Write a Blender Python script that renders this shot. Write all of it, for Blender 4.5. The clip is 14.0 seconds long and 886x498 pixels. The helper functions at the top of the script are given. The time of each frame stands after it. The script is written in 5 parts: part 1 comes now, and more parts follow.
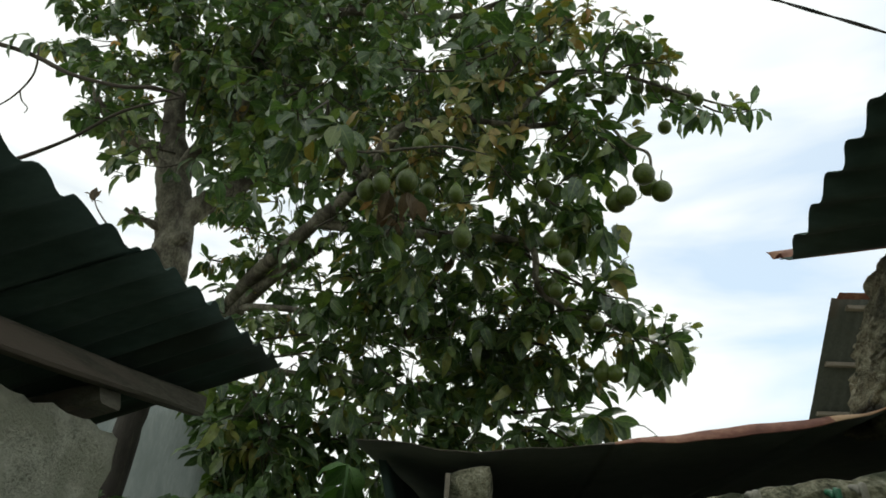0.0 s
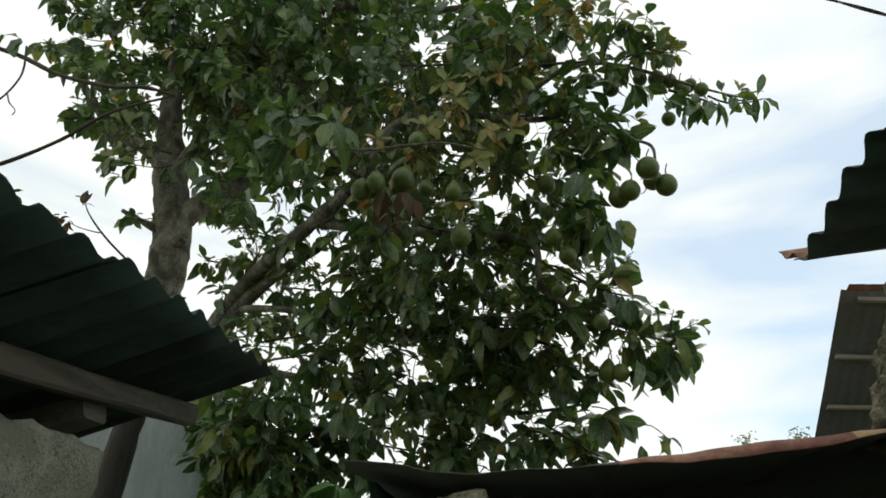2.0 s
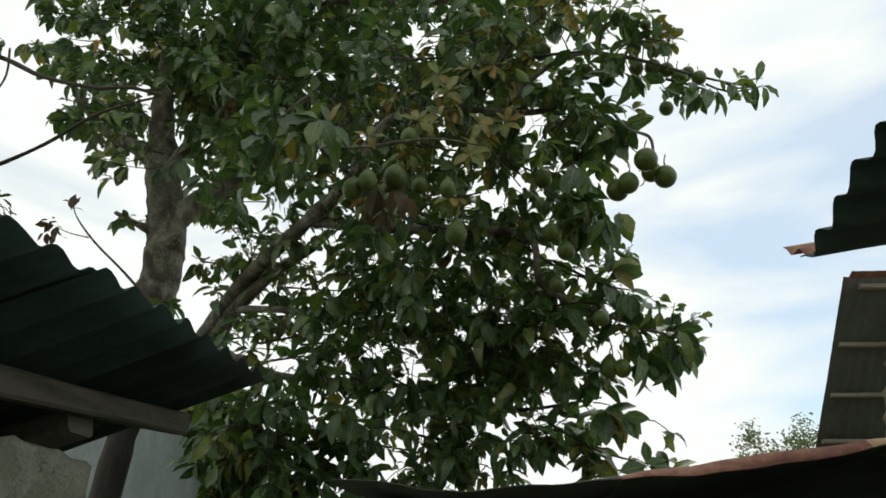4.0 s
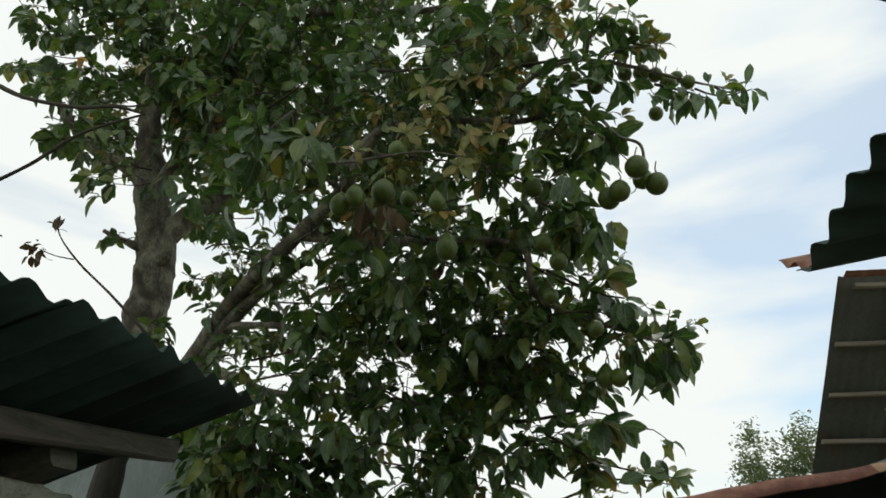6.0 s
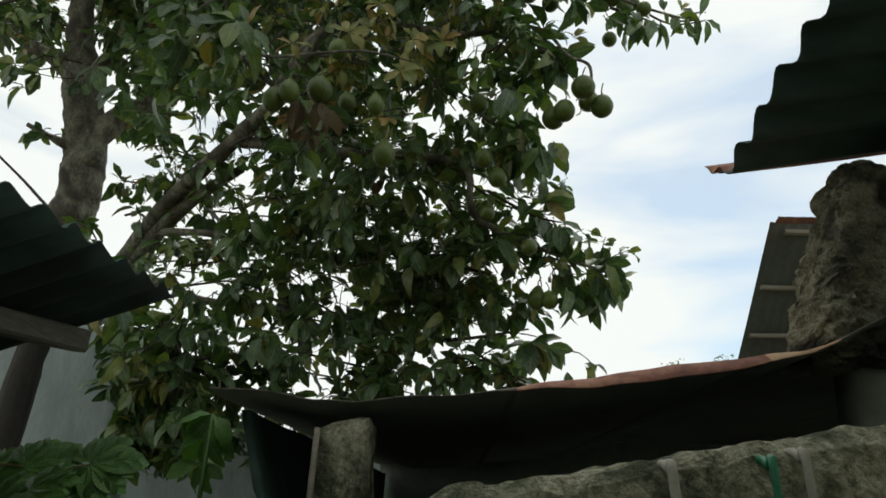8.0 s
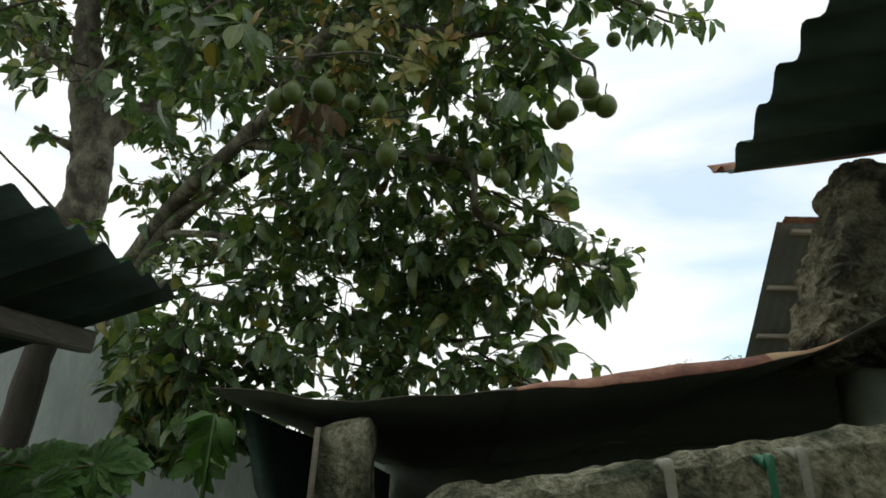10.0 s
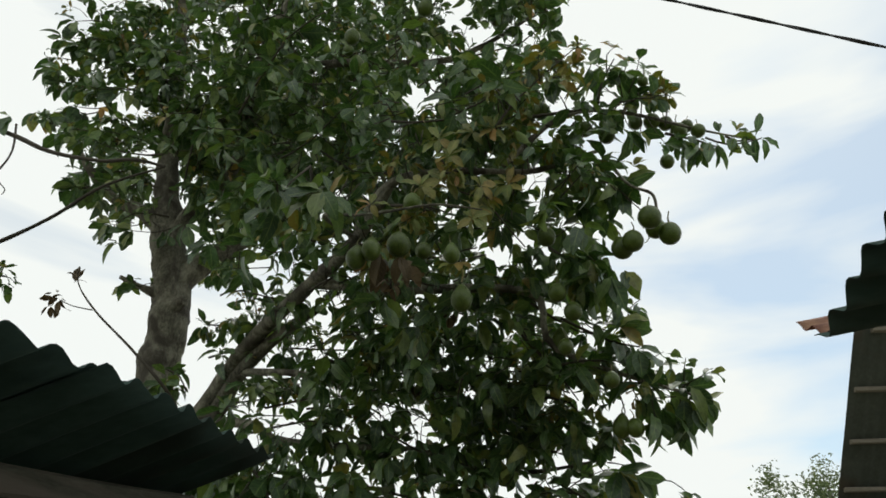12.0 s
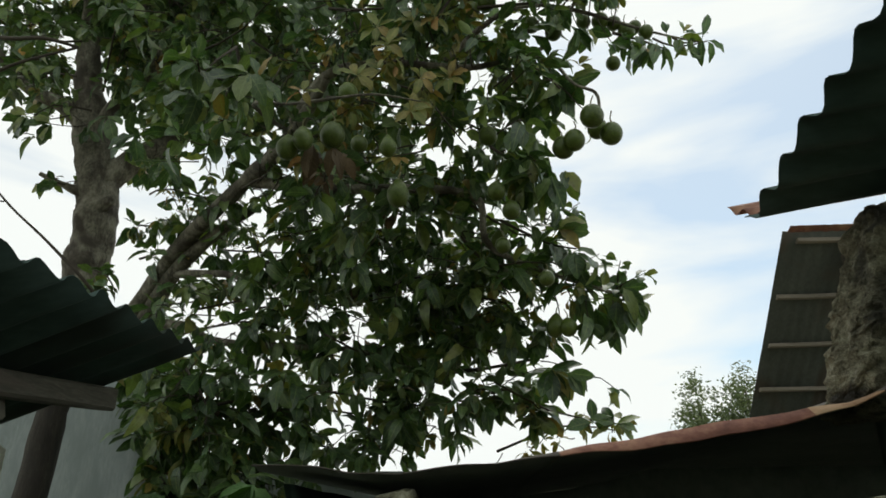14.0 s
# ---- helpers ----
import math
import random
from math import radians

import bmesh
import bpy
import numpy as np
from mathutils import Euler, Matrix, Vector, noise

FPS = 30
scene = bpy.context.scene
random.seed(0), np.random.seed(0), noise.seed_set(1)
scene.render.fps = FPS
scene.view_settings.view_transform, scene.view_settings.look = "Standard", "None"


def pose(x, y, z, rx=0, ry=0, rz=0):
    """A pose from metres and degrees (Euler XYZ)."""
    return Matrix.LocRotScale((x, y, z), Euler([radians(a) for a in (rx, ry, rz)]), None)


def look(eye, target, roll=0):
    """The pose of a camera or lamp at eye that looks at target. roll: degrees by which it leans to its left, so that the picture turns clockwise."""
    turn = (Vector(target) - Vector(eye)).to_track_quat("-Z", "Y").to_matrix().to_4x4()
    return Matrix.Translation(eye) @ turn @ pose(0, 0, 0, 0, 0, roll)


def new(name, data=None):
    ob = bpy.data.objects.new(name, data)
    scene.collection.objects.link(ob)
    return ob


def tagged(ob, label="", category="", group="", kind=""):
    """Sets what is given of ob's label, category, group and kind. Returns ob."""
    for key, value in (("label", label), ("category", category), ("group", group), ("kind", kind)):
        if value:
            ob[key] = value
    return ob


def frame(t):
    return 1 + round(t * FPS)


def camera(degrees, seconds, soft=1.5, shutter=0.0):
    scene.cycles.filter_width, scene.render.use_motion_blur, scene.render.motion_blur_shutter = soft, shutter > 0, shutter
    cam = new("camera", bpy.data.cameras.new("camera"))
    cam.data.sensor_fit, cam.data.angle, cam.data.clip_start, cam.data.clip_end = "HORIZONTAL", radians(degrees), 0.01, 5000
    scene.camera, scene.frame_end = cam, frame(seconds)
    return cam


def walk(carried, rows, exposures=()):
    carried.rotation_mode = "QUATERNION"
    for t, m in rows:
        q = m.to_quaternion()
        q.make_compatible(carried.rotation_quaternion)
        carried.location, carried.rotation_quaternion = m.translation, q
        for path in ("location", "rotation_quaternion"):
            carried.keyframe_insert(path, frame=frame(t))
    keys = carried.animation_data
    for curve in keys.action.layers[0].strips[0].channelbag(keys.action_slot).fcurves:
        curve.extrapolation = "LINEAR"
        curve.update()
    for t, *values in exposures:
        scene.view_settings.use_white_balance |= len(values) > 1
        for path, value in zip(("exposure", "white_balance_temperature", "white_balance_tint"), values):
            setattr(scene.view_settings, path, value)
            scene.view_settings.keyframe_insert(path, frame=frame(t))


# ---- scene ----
cam = camera(66.0, 14.0, soft=1.68)
PATH = [
    (0, (0.245, 0.185, 1.581), (0.029, 1.957, 2.485), 3.9),
    (0.5, (0.244, 0.188, 1.586), (0.059, 1.949, 2.516), 3.5),
    (1, (0.26, 0.208, 1.603), (0.05, 1.951, 2.56), 3.9),
    (1.5, (0.257, 0.218, 1.605), (0.068, 1.942, 2.601), 3.3),
    (2, (0.259, 0.24, 1.629), (0.029, 2.017, 2.517), 3.2),
    (2.5, (0.25, 0.257, 1.626), (0.018, 2.032, 2.517), 2.9),
    (2.7, (0.254, 0.271, 1.635), (0.013, 2.047, 2.522), 3.0),
    (4.8, (0.27, 0.284, 1.681), (0.029, 2.071, 2.547), 1.0),
    (5, (0.268, 0.289, 1.689), (-0.003, 2.072, 2.554), 1.1),
    (5.5, (0.264, 0.286, 1.702), (0.008, 2.058, 2.594), 0.8),
    (6, (0.279, 0.296, 1.704), (0.065, 2.076, 2.589), 0.3),
    (6.5, (0.294, 0.299, 1.7), (0.132, 2.094, 2.566), 0.7),
    (7, (0.299, 0.324, 1.679), (0.169, 2.143, 2.501), 1.7),
    (7.5, (0.308, 0.348, 1.668), (0.208, 2.199, 2.42), 1.1),
    (8, (0.323, 0.367, 1.651), (0.252, 2.235, 2.362), 2.0),
    (8.2, (0.329, 0.372, 1.644), (0.273, 2.244, 2.348), 2.8),
    (10.3, (0.331, 0.363, 1.653), (0.222, 2.226, 2.372), 1.6),
    (10.5, (0.326, 0.354, 1.66), (0.193, 2.209, 2.396), 1.4),
    (11, (0.298, 0.31, 1.685), (0.094, 2.114, 2.524), 1.4),
    (11.5, (0.289, 0.287, 1.717), (0.059, 2.042, 2.647), 1.6),
    (12, (0.271, 0.261, 1.733), (0.031, 1.985, 2.718), 0.6),
    (12.5, (0.265, 0.246, 1.749), (0.019, 1.94, 2.784), 0.0),
    (13, (0.264, 0.256, 1.74), (0.016, 1.973, 2.736), -0.5),
    (13.5, (0.281, 0.312, 1.723), (0.133, 2.112, 2.582), -0.6),
    (14, (0.292, 0.339, 1.706), (0.199, 2.187, 2.464), -0.6),
]
walk(cam, [(t, look(eye, target, roll)) for t, eye, target, roll in PATH], [(0.0, 0.12), (1.0, 0.06), (2.5, 0.07), (5.0, -0.02), (6.0, -0.05), (8.0, -0.03), (10.5, 0.19), (11.0, 0.07), (11.5, -0.04), (12.5, -0.08), (13.0, -0.1), (13.5, -0.03), (14.0, -0.02)])

# ---- world and sun: bright broken overcast ----
world = bpy.data.worlds.new("sky")
scene.world = world
world.use_nodes = True
wn, wl = world.node_tree.nodes, world.node_tree.links
sky = wn.new("ShaderNodeTexSky")
sky.sky_type, sky.sun_disc = "NISHITA", False
sky.sun_elevation, sky.sun_rotation = radians(60), radians(15)
coord = wn.new("ShaderNodeTexCoord")
stretch = wn.new("ShaderNodeMapping")
stretch.inputs["Scale"].default_value = (0.8, 0.8, 3.4)
stretch.inputs["Rotation"].default_value = (0.0, radians(24), 0.0)
stretch.inputs["Location"].default_value = (0.35, 0.1, 0.55)
cloud = wn.new("ShaderNodeTexNoise")
cloud.inputs["Scale"].default_value, cloud.inputs["Detail"].default_value = 2.6, 5
cloud.inputs["Roughness"].default_value, cloud.inputs["Distortion"].default_value = 0.46, 0.3
cover = wn.new("ShaderNodeValToRGB")
cover.color_ramp.elements[0].position, cover.color_ramp.elements[0].color = 0.35, (0.36, 0.36, 0.36, 1)
cover.color_ramp.elements[1].position, cover.color_ramp.elements[1].color = 0.54, (1, 1, 1, 1)
gain = wn.new("ShaderNodeMix")
gain.data_type, gain.blend_type = "RGBA", "MULTIPLY"
gain.inputs[0].default_value, gain.inputs[7].default_value = 1.0, (0.13, 0.149, 0.142, 1)
veil = wn.new("ShaderNodeMix")
veil.data_type = "RGBA"
veil.inputs[7].default_value = (1.01, 1.05, 1.015, 1)
back = wn["Background"]
wl.new(coord.outputs["Generated"], stretch.inputs["Vector"])
wl.new(stretch.outputs["Vector"], cloud.inputs["Vector"])
aim, dip, thin = wn.new("ShaderNodeVectorMath"), wn.new("ShaderNodeMapRange"), wn.new("ShaderNodeMath")
aim.operation, thin.operation = "DOT_PRODUCT", "SUBTRACT"
aim.inputs[1].default_value = (0.50, 0.80, 0.32)
dip.inputs[1].default_value, dip.inputs[2].default_value, dip.inputs[3].default_value, dip.inputs[4].default_value = 0.86, 1.0, -0.09, 0.06
wl.new(coord.outputs["Generated"], aim.inputs[0])
wl.new(aim.outputs["Value"], dip.inputs[0])
wl.new(cloud.outputs["Fac"], thin.inputs[0])
aim2, dip2, sum2 = wn.new("ShaderNodeVectorMath"), wn.new("ShaderNodeMapRange"), wn.new("ShaderNodeMath")
aim2.operation = "DOT_PRODUCT"
aim2.inputs[1].default_value = (0.38, 0.68, 0.627)
dip2.inputs[1].default_value, dip2.inputs[2].default_value, dip2.inputs[3].default_value, dip2.inputs[4].default_value = 0.9, 1.0, 0.0, 0.06
wl.new(coord.outputs["Generated"], aim2.inputs[0])
wl.new(aim2.outputs["Value"], dip2.inputs[0])
wl.new(dip.outputs[0], sum2.inputs[0])
wl.new(dip2.outputs[0], sum2.inputs[1])
wl.new(sum2.outputs[0], thin.inputs[1])
wl.new(thin.outputs[0], cover.inputs["Fac"])
wl.new(cover.outputs["Color"], veil.inputs[0])
wl.new(sky.outputs["Color"], gain.inputs[6])
wl.new(gain.outputs[2], veil.inputs[6])
wl.new(veil.outputs[2], back.inputs["Color"])
back.inputs["Strength"].default_value = 0.95

sun = new("sun", bpy.data.lights.new("sun", "SUN"))
sun.data.energy, sun.data.angle, sun.data.color = 0.8, radians(20), (1.0, 0.96, 0.9)
sun.matrix_world = look((0, 0, 10), (-0.13, -0.48, 10 - 0.87))


# ---- materials ----
def tree_of(name):
    m = bpy.data.materials.new(name)
    m.use_nodes = True
    return m, m.node_tree.nodes, m.node_tree.links, m.node_tree.nodes["Principled BSDF"]


def ramp(nodes, stops):
    r = nodes.new("ShaderNodeValToRGB")
    e = r.color_ramp.elements
    while len(e) < len(stops):
        e.new(0.5)
    for k, (p, c) in zip(e, stops):
        k.position, k.color = p, (*c, 1)
    return r


def surface(name, stops, scale, rough=0.85, metal=0.0, bump=0.3, fine=9.0, stain=None, stain_scale=1.5, squash=(1, 1, 1), depth=0.01, spread=0.12):
    """Noise grain over large stains, with relief and a shade of its own for each piece."""
    m, n, l, p = tree_of(name)
    co, mp = n.new("ShaderNodeTexCoord"), n.new("ShaderNodeMapping")
    mp.inputs["Scale"].default_value = squash
    l.new(co.outputs["Object"], mp.inputs["Vector"])
    big, small = n.new("ShaderNodeTexNoise"), n.new("ShaderNodeTexNoise")
    big.inputs["Scale"].default_value, big.inputs["Detail"].default_value = scale, 6
    small.inputs["Scale"].default_value, small.inputs["Detail"].default_value = scale * fine, 8
    small.inputs["Roughness"].default_value = 0.65
    mix = n.new("ShaderNodeMix")
    mix.inputs[0].default_value = 0.5
    for q in (big, small):
        l.new(mp.outputs["Vector"], q.inputs["Vector"])
    l.new(big.outputs["Fac"], mix.inputs[2])
    l.new(small.outputs["Fac"], mix.inputs[3])
    r = ramp(n, stops)
    l.new(mix.outputs[0], r.inputs["Fac"])
    colour = r.outputs["Color"]
    if stain:
        s, sr, sm = n.new("ShaderNodeTexNoise"), ramp(n, [(0.5, (0, 0, 0)), (0.62, (1, 1, 1))]), n.new("ShaderNodeMix")
        s.inputs["Scale"].default_value, s.inputs["Detail"].default_value, s.inputs["Distortion"].default_value = stain_scale, 7, 0.6
        sm.data_type = "RGBA"
        sm.inputs[7].default_value = (*stain, 1)
        l.new(mp.outputs["Vector"], s.inputs["Vector"])
        l.new(s.outputs["Fac"], sr.inputs["Fac"])
        l.new(sr.outputs["Color"], sm.inputs[0])
        l.new(colour, sm.inputs[6])
        colour = sm.outputs[2]
    height = mix.outputs[0]
    info, hs, span = n.new("ShaderNodeObjectInfo"), n.new("ShaderNodeHueSaturation"), n.new("ShaderNodeMapRange")
    span.inputs[3].default_value, span.inputs[4].default_value = 1 - spread, 1 + spread
    l.new(info.outputs["Random"], span.inputs[0])
    l.new(span.outputs[0], hs.inputs["Value"])
    l.new(colour, hs.inputs["Color"])
    l.new(hs.outputs["Color"], p.inputs["Base Color"])
    b = n.new("ShaderNodeBump")
    b.inputs["Strength"].default_value, b.inputs["Distance"].default_value = bump, depth
    l.new(height, b.inputs["Height"])
    l.new(b.outputs["Normal"], p.inputs["Normal"])
    p.inputs["Roughness"].default_value, p.inputs["Metallic"].default_value = rough, metal
    return m


def foliage(name, stops, back_colour, rough=0.42, see_through=0.2):
    """Leaf: a shade of its own for each leaf, pale midrib and side veins, blotches, some light let through."""
    m, n, l, p = tree_of(name)
    info, geo, add, fr = n.new("ShaderNodeObjectInfo"), n.new("ShaderNodeNewGeometry"), n.new("ShaderNodeMath"), n.new("ShaderNodeMath")
    fr.operation = "FRACT"
    l.new(info.outputs["Random"], add.inputs[0])
    l.new(geo.outputs["Random Per Island"], add.inputs[1])
    l.new(add.outputs[0], fr.inputs[0])
    r = ramp(n, stops)
    l.new(fr.outputs[0], r.inputs["Fac"])
    co, blot, bm_ = n.new("ShaderNodeTexCoord"), n.new("ShaderNodeTexNoise"), n.new("ShaderNodeMix")
    blot.inputs["Scale"].default_value, blot.inputs["Detail"].default_value = 38, 6
    spread_ = ramp(n, [(0.3, (0.55, 0.55, 0.55)), (0.68, (1.45, 1.45, 1.4))])
    bm_.data_type, bm_.blend_type = "RGBA", "MULTIPLY"
    bm_.inputs[0].default_value = 0.8
    l.new(co.outputs["Object"], blot.inputs["Vector"])
    l.new(blot.outputs["Fac"], spread_.inputs["Fac"])
    l.new(r.outputs["Color"], bm_.inputs[6])
    l.new(spread_.outputs["Color"], bm_.inputs[7])
    # veins: u runs across the blade, v along it
    uv, cut = n.new("ShaderNodeUVMap"), n.new("ShaderNodeSeparateXYZ")
    l.new(uv.outputs["UV"], cut.inputs[0])
    off, wide, lean, comb, tri, both = [n.new("ShaderNodeMath") for k in range(6)]
    off.operation, wide.operation, lean.operation, comb.operation, tri.operation, both.operation = "SUBTRACT", "ABSOLUTE", "MULTIPLY_ADD", "MULTIPLY", "PINGPONG", "MINIMUM"
    off.inputs[1].default_value = 0.5
    l.new(cut.outputs["X"], off.inputs[0])
    l.new(off.outputs[0], wide.inputs[0])
    lean.inputs[1].default_value = -0.35
    l.new(wide.outputs[0], lean.inputs[0])
    l.new(cut.outputs["Y"], lean.inputs[2])
    comb.inputs[1].default_value = 7.0
    l.new(lean.outputs[0], comb.inputs[0])
    tri.inputs[1].default_value = 0.5
    l.new(comb.outputs[0], tri.inputs[0])
    l.new(wide.outputs[0], both.inputs[0])
    l.new(tri.outputs[0], both.inputs[1])
    vein, vm = ramp(n, [(0.0, (0.55, 0.55, 0.55)), (0.06, (0, 0, 0))]), n.new("ShaderNodeMix")
    l.new(both.outputs[0], vein.inputs["Fac"])
    vm.data_type = "RGBA"
    vm.inputs[7].default_value = (*[min(1, c * 1.5 + 0.03) for c in stops[len(stops) // 2][1]], 1)
    l.new(vein.outputs["Color"], vm.inputs[0])
    l.new(bm_.outputs[2], vm.inputs[6])
    l.new(vm.outputs[2], p.inputs["Base Color"])
    p.inputs["Roughness"].default_value = rough
    bp = n.new("ShaderNodeBump")
    bp.inputs["Strength"].default_value, bp.inputs["Distance"].default_value = 0.5, 0.004
    l.new(blot.outputs["Fac"], bp.inputs["Height"])
    l.new(bp.outputs["Normal"], p.inputs["Normal"])
    tr, mx, tint = n.new("ShaderNodeBsdfTranslucent"), n.new("ShaderNodeMixShader"), n.new("ShaderNodeMix")
    tint.data_type, tint.blend_type = "RGBA", "MULTIPLY"
    tint.inputs[0].default_value, tint.inputs[7].default_value = 1.0, (*back_colour, 1)
    l.new(vm.outputs[2], tint.inputs[6])
    l.new(tint.outputs[2], tr.inputs["Color"])
    mx.inputs[0].default_value = see_through
    l.new(p.outputs[0], mx.inputs[1])
    l.new(tr.outputs[0], mx.inputs[2])
    l.new(mx.outputs[0], n["Material Output"].inputs["Surface"])
    return m


BARK = surface("bark", [(0.36, (0.038, 0.036, 0.025)), (0.47, (0.128, 0.121, 0.088)), (0.58, (0.235, 0.226, 0.17)), (0.72, (0.36, 0.348, 0.27))], 12, 0.9, 0, 1.0, 6, (0.055, 0.047, 0.034), 7.0, (1, 1, 0.6), 0.025)
TWIG = surface("twig_bark", [(0.3, (0.022, 0.019, 0.013)), (0.7, (0.075, 0.062, 0.04))], 30, 0.85, 0, 0.4, 5, None, 1.5, (1, 1, 1), 0.004)
STALK = surface("green_stalk", [(0.3, (0.08, 0.09, 0.03)), (0.7, (0.17, 0.15, 0.06))], 40, 0.7, 0, 0.3, 5, None, 1.5, (1, 1, 1), 0.003)
LEAF = foliage("avocado_leaf", [(0.0, (0.033, 0.064, 0.029)), (0.35, (0.048, 0.094, 0.035)), (0.7, (0.075, 0.128, 0.042)), (0.92, (0.127, 0.171, 0.050)), (0.985, (0.176, 0.187, 0.055)), (1.0, (0.242, 0.154, 0.050))], (1.5, 1.9, 0.7), 0.38)
YOUNG = foliage("young_leaf", [(0.0, (0.1, 0.14, 0.033)), (0.55, (0.15, 0.165, 0.038)), (0.88, (0.215, 0.165, 0.045)), (1.0, (0.26, 0.135, 0.045))], (1.6, 1.6, 0.6), 0.5)
DRY = foliage("dry_leaf", [(0.0, (0.055, 0.042, 0.022)), (0.5, (0.09, 0.066, 0.034)), (1.0, (0.13, 0.096, 0.05))], (1.3, 1.1, 0.8), 0.8)
YELLOWED = foliage("yellowed_leaf", [(0.0, (0.26, 0.14, 0.025)), (0.6, (0.34, 0.2, 0.04)), (1.0, (0.4, 0.27, 0.06))], (1.2, 1.0, 0.6), 0.6)
FAR_LEAF = foliage("far_leaf", [(0.0, (0.07, 0.1, 0.05)), (0.5, (0.11, 0.15, 0.07)), (1.0, (0.16, 0.2, 0.09))], (1.4, 1.5, 0.7), 0.7)
FERN = foliage("fern_leaf", [(0.0, (0.04, 0.1, 0.022)), (0.6, (0.066, 0.155, 0.034)), (1.0, (0.1, 0.2, 0.05))], (1.3, 1.9, 0.5), 0.5)
FRUIT = surface("avocado_skin", [(0.34, (0.03, 0.054, 0.007)), (0.5, (0.054, 0.086, 0.012)), (0.66, (0.092, 0.13, 0.021))], 18, 0.34, 0, 0.35, 12, (0.075, 0.112, 0.017), 9, (1, 1, 1), 0.003, 0.2)
ZINC = surface("weathered_zinc", [(0.3, (0.031, 0.055, 0.048)), (0.5, (0.046, 0.078, 0.068)), (0.72, (0.072, 0.113, 0.098))], 3.5, 0.85, 0.0, 0.25, 14, (0.028, 0.04, 0.032), 2.2, (0.35, 1, 1), 0.003)
HUT_TIN = surface("dull_tin", [(0.3, (0.043, 0.05, 0.04)), (0.5, (0.068, 0.078, 0.064)), (0.72, (0.105, 0.117, 0.097))], 4, 0.8, 0, 0.25, 12, (0.07, 0.062, 0.046), 2.2, (1, 0.4, 1), 0.003)
RUST = surface("rusted_zinc", [(0.34, (0.1, 0.04, 0.03)), (0.5, (0.2, 0.088, 0.062)), (0.66, (0.34, 0.19, 0.12))], 9, 0.88, 0.05, 0.6, 7, (0.36, 0.22, 0.13), 3.0, (1, 1, 1), 0.004)
TIMBER = surface("grey_timber", [(0.3, (0.038, 0.037, 0.027)), (0.5, (0.077, 0.075, 0.056)), (0.7, (0.135, 0.131, 0.1))], 5, 0.85, 0, 0.5, 8, (0.12, 0.1, 0.08), 2, (6, 0.7, 6), 0.006)
# wood with the shade of crown and roofs put into its dark colour
SHADED_WOOD = surface("shade_dark_wood", [(0.3, (0.014, 0.012, 0.009)), (0.5, (0.03, 0.026, 0.019)), (0.7, (0.07, 0.062, 0.045))], 6, 0.85, 0, 0.6, 8, None, 2, (5, 5, 0.7), 0.008)
BATTEN = surface("pale_batten", [(0.3, (0.14, 0.125, 0.095)), (0.7, (0.27, 0.24, 0.19))], 6, 0.85, 0, 0.4, 8, None, 1.5, (0.7, 5, 5), 0.005)
PLASTER = surface("old_plaster", [(0.35, (0.24, 0.25, 0.185)), (0.44, (0.53, 0.56, 0.43)), (0.55, (0.69, 0.72, 0.58)), (0.68, (0.8, 0.82, 0.7))], 16, 0.93, 0, 1.0, 7, (0.45, 0.475, 0.35), 5.5, (1, 1, 1), 0.05)
MUD = surface("crumbling_mortar", [(0.32, (0.035, 0.034, 0.022)), (0.45, (0.21, 0.2, 0.13)), (0.56, (0.39, 0.38, 0.26)), (0.68, (0.56, 0.55, 0.42))], 34, 0.95, 0, 1.0, 6, (0.035, 0.035, 0.028), 9, (1, 1, 1), 0.03)
STONE = surface("mossy_stone", [(0.35, (0.035, 0.04, 0.023)), (0.45, (0.18, 0.183, 0.115)), (0.55, (0.38, 0.375, 0.26)), (0.68, (0.6, 0.59, 0.46))], 38, 0.93, 0, 1.0, 5, (0.05, 0.065, 0.03), 14, (1, 1, 1), 0.02)
LIMEWASH = surface("pale_blue_wash", [(0.3, (0.19, 0.225, 0.215)), (0.5, (0.265, 0.31, 0.3)), (0.7, (0.36, 0.405, 0.39))], 5, 0.9, 0, 0.4, 9, (0.22, 0.26, 0.25), 3.5, (2, 2, 0.5), 0.005)
EARTH = surface("packed_earth", [(0.3, (0.14, 0.12, 0.09)), (0.5, (0.22, 0.19, 0.14)), (0.7, (0.3, 0.265, 0.2))], 1.2, 0.95, 0, 0.6, 14, (0.17, 0.19, 0.1), 0.8, (1, 1, 1), 0.02)
# inner walls of the lean-to: grey-green raised in colour to lift the shade
SHADE_BOARD = surface("shade_lift_board", [(0.3, (0.17, 0.21, 0.18)), (0.7, (0.3, 0.345, 0.295))], 4, 0.95, 0, 0.4, 8)
# underside tin, coloured paler to lift the shade beneath the sheets
SHED_TIN = surface("shade_lift_tin", [(0.3, (0.14, 0.165, 0.145)), (0.7, (0.22, 0.25, 0.225))], 4, 0.95, 0, 0.4, 8)
BROWN_TIN = surface("dark_brown_tin", [(0.3, (0.085, 0.075, 0.062)), (0.7, (0.14, 0.125, 0.105))], 4, 0.95, 0, 0.4, 8)
PALE_RUST = surface("pale_rusted_zinc", [(0.34, (0.24, 0.12, 0.065)), (0.5, (0.42, 0.27, 0.16)), (0.66, (0.56, 0.41, 0.27))], 9, 0.88, 0.05, 0.6, 7, (0.5, 0.36, 0.22), 5.0)
RUBBER = surface("black_cable_sheath", [(0.3, (0.015, 0.015, 0.016)), (0.7, (0.03, 0.03, 0.03))], 20, 0.6, 0, 0.2)
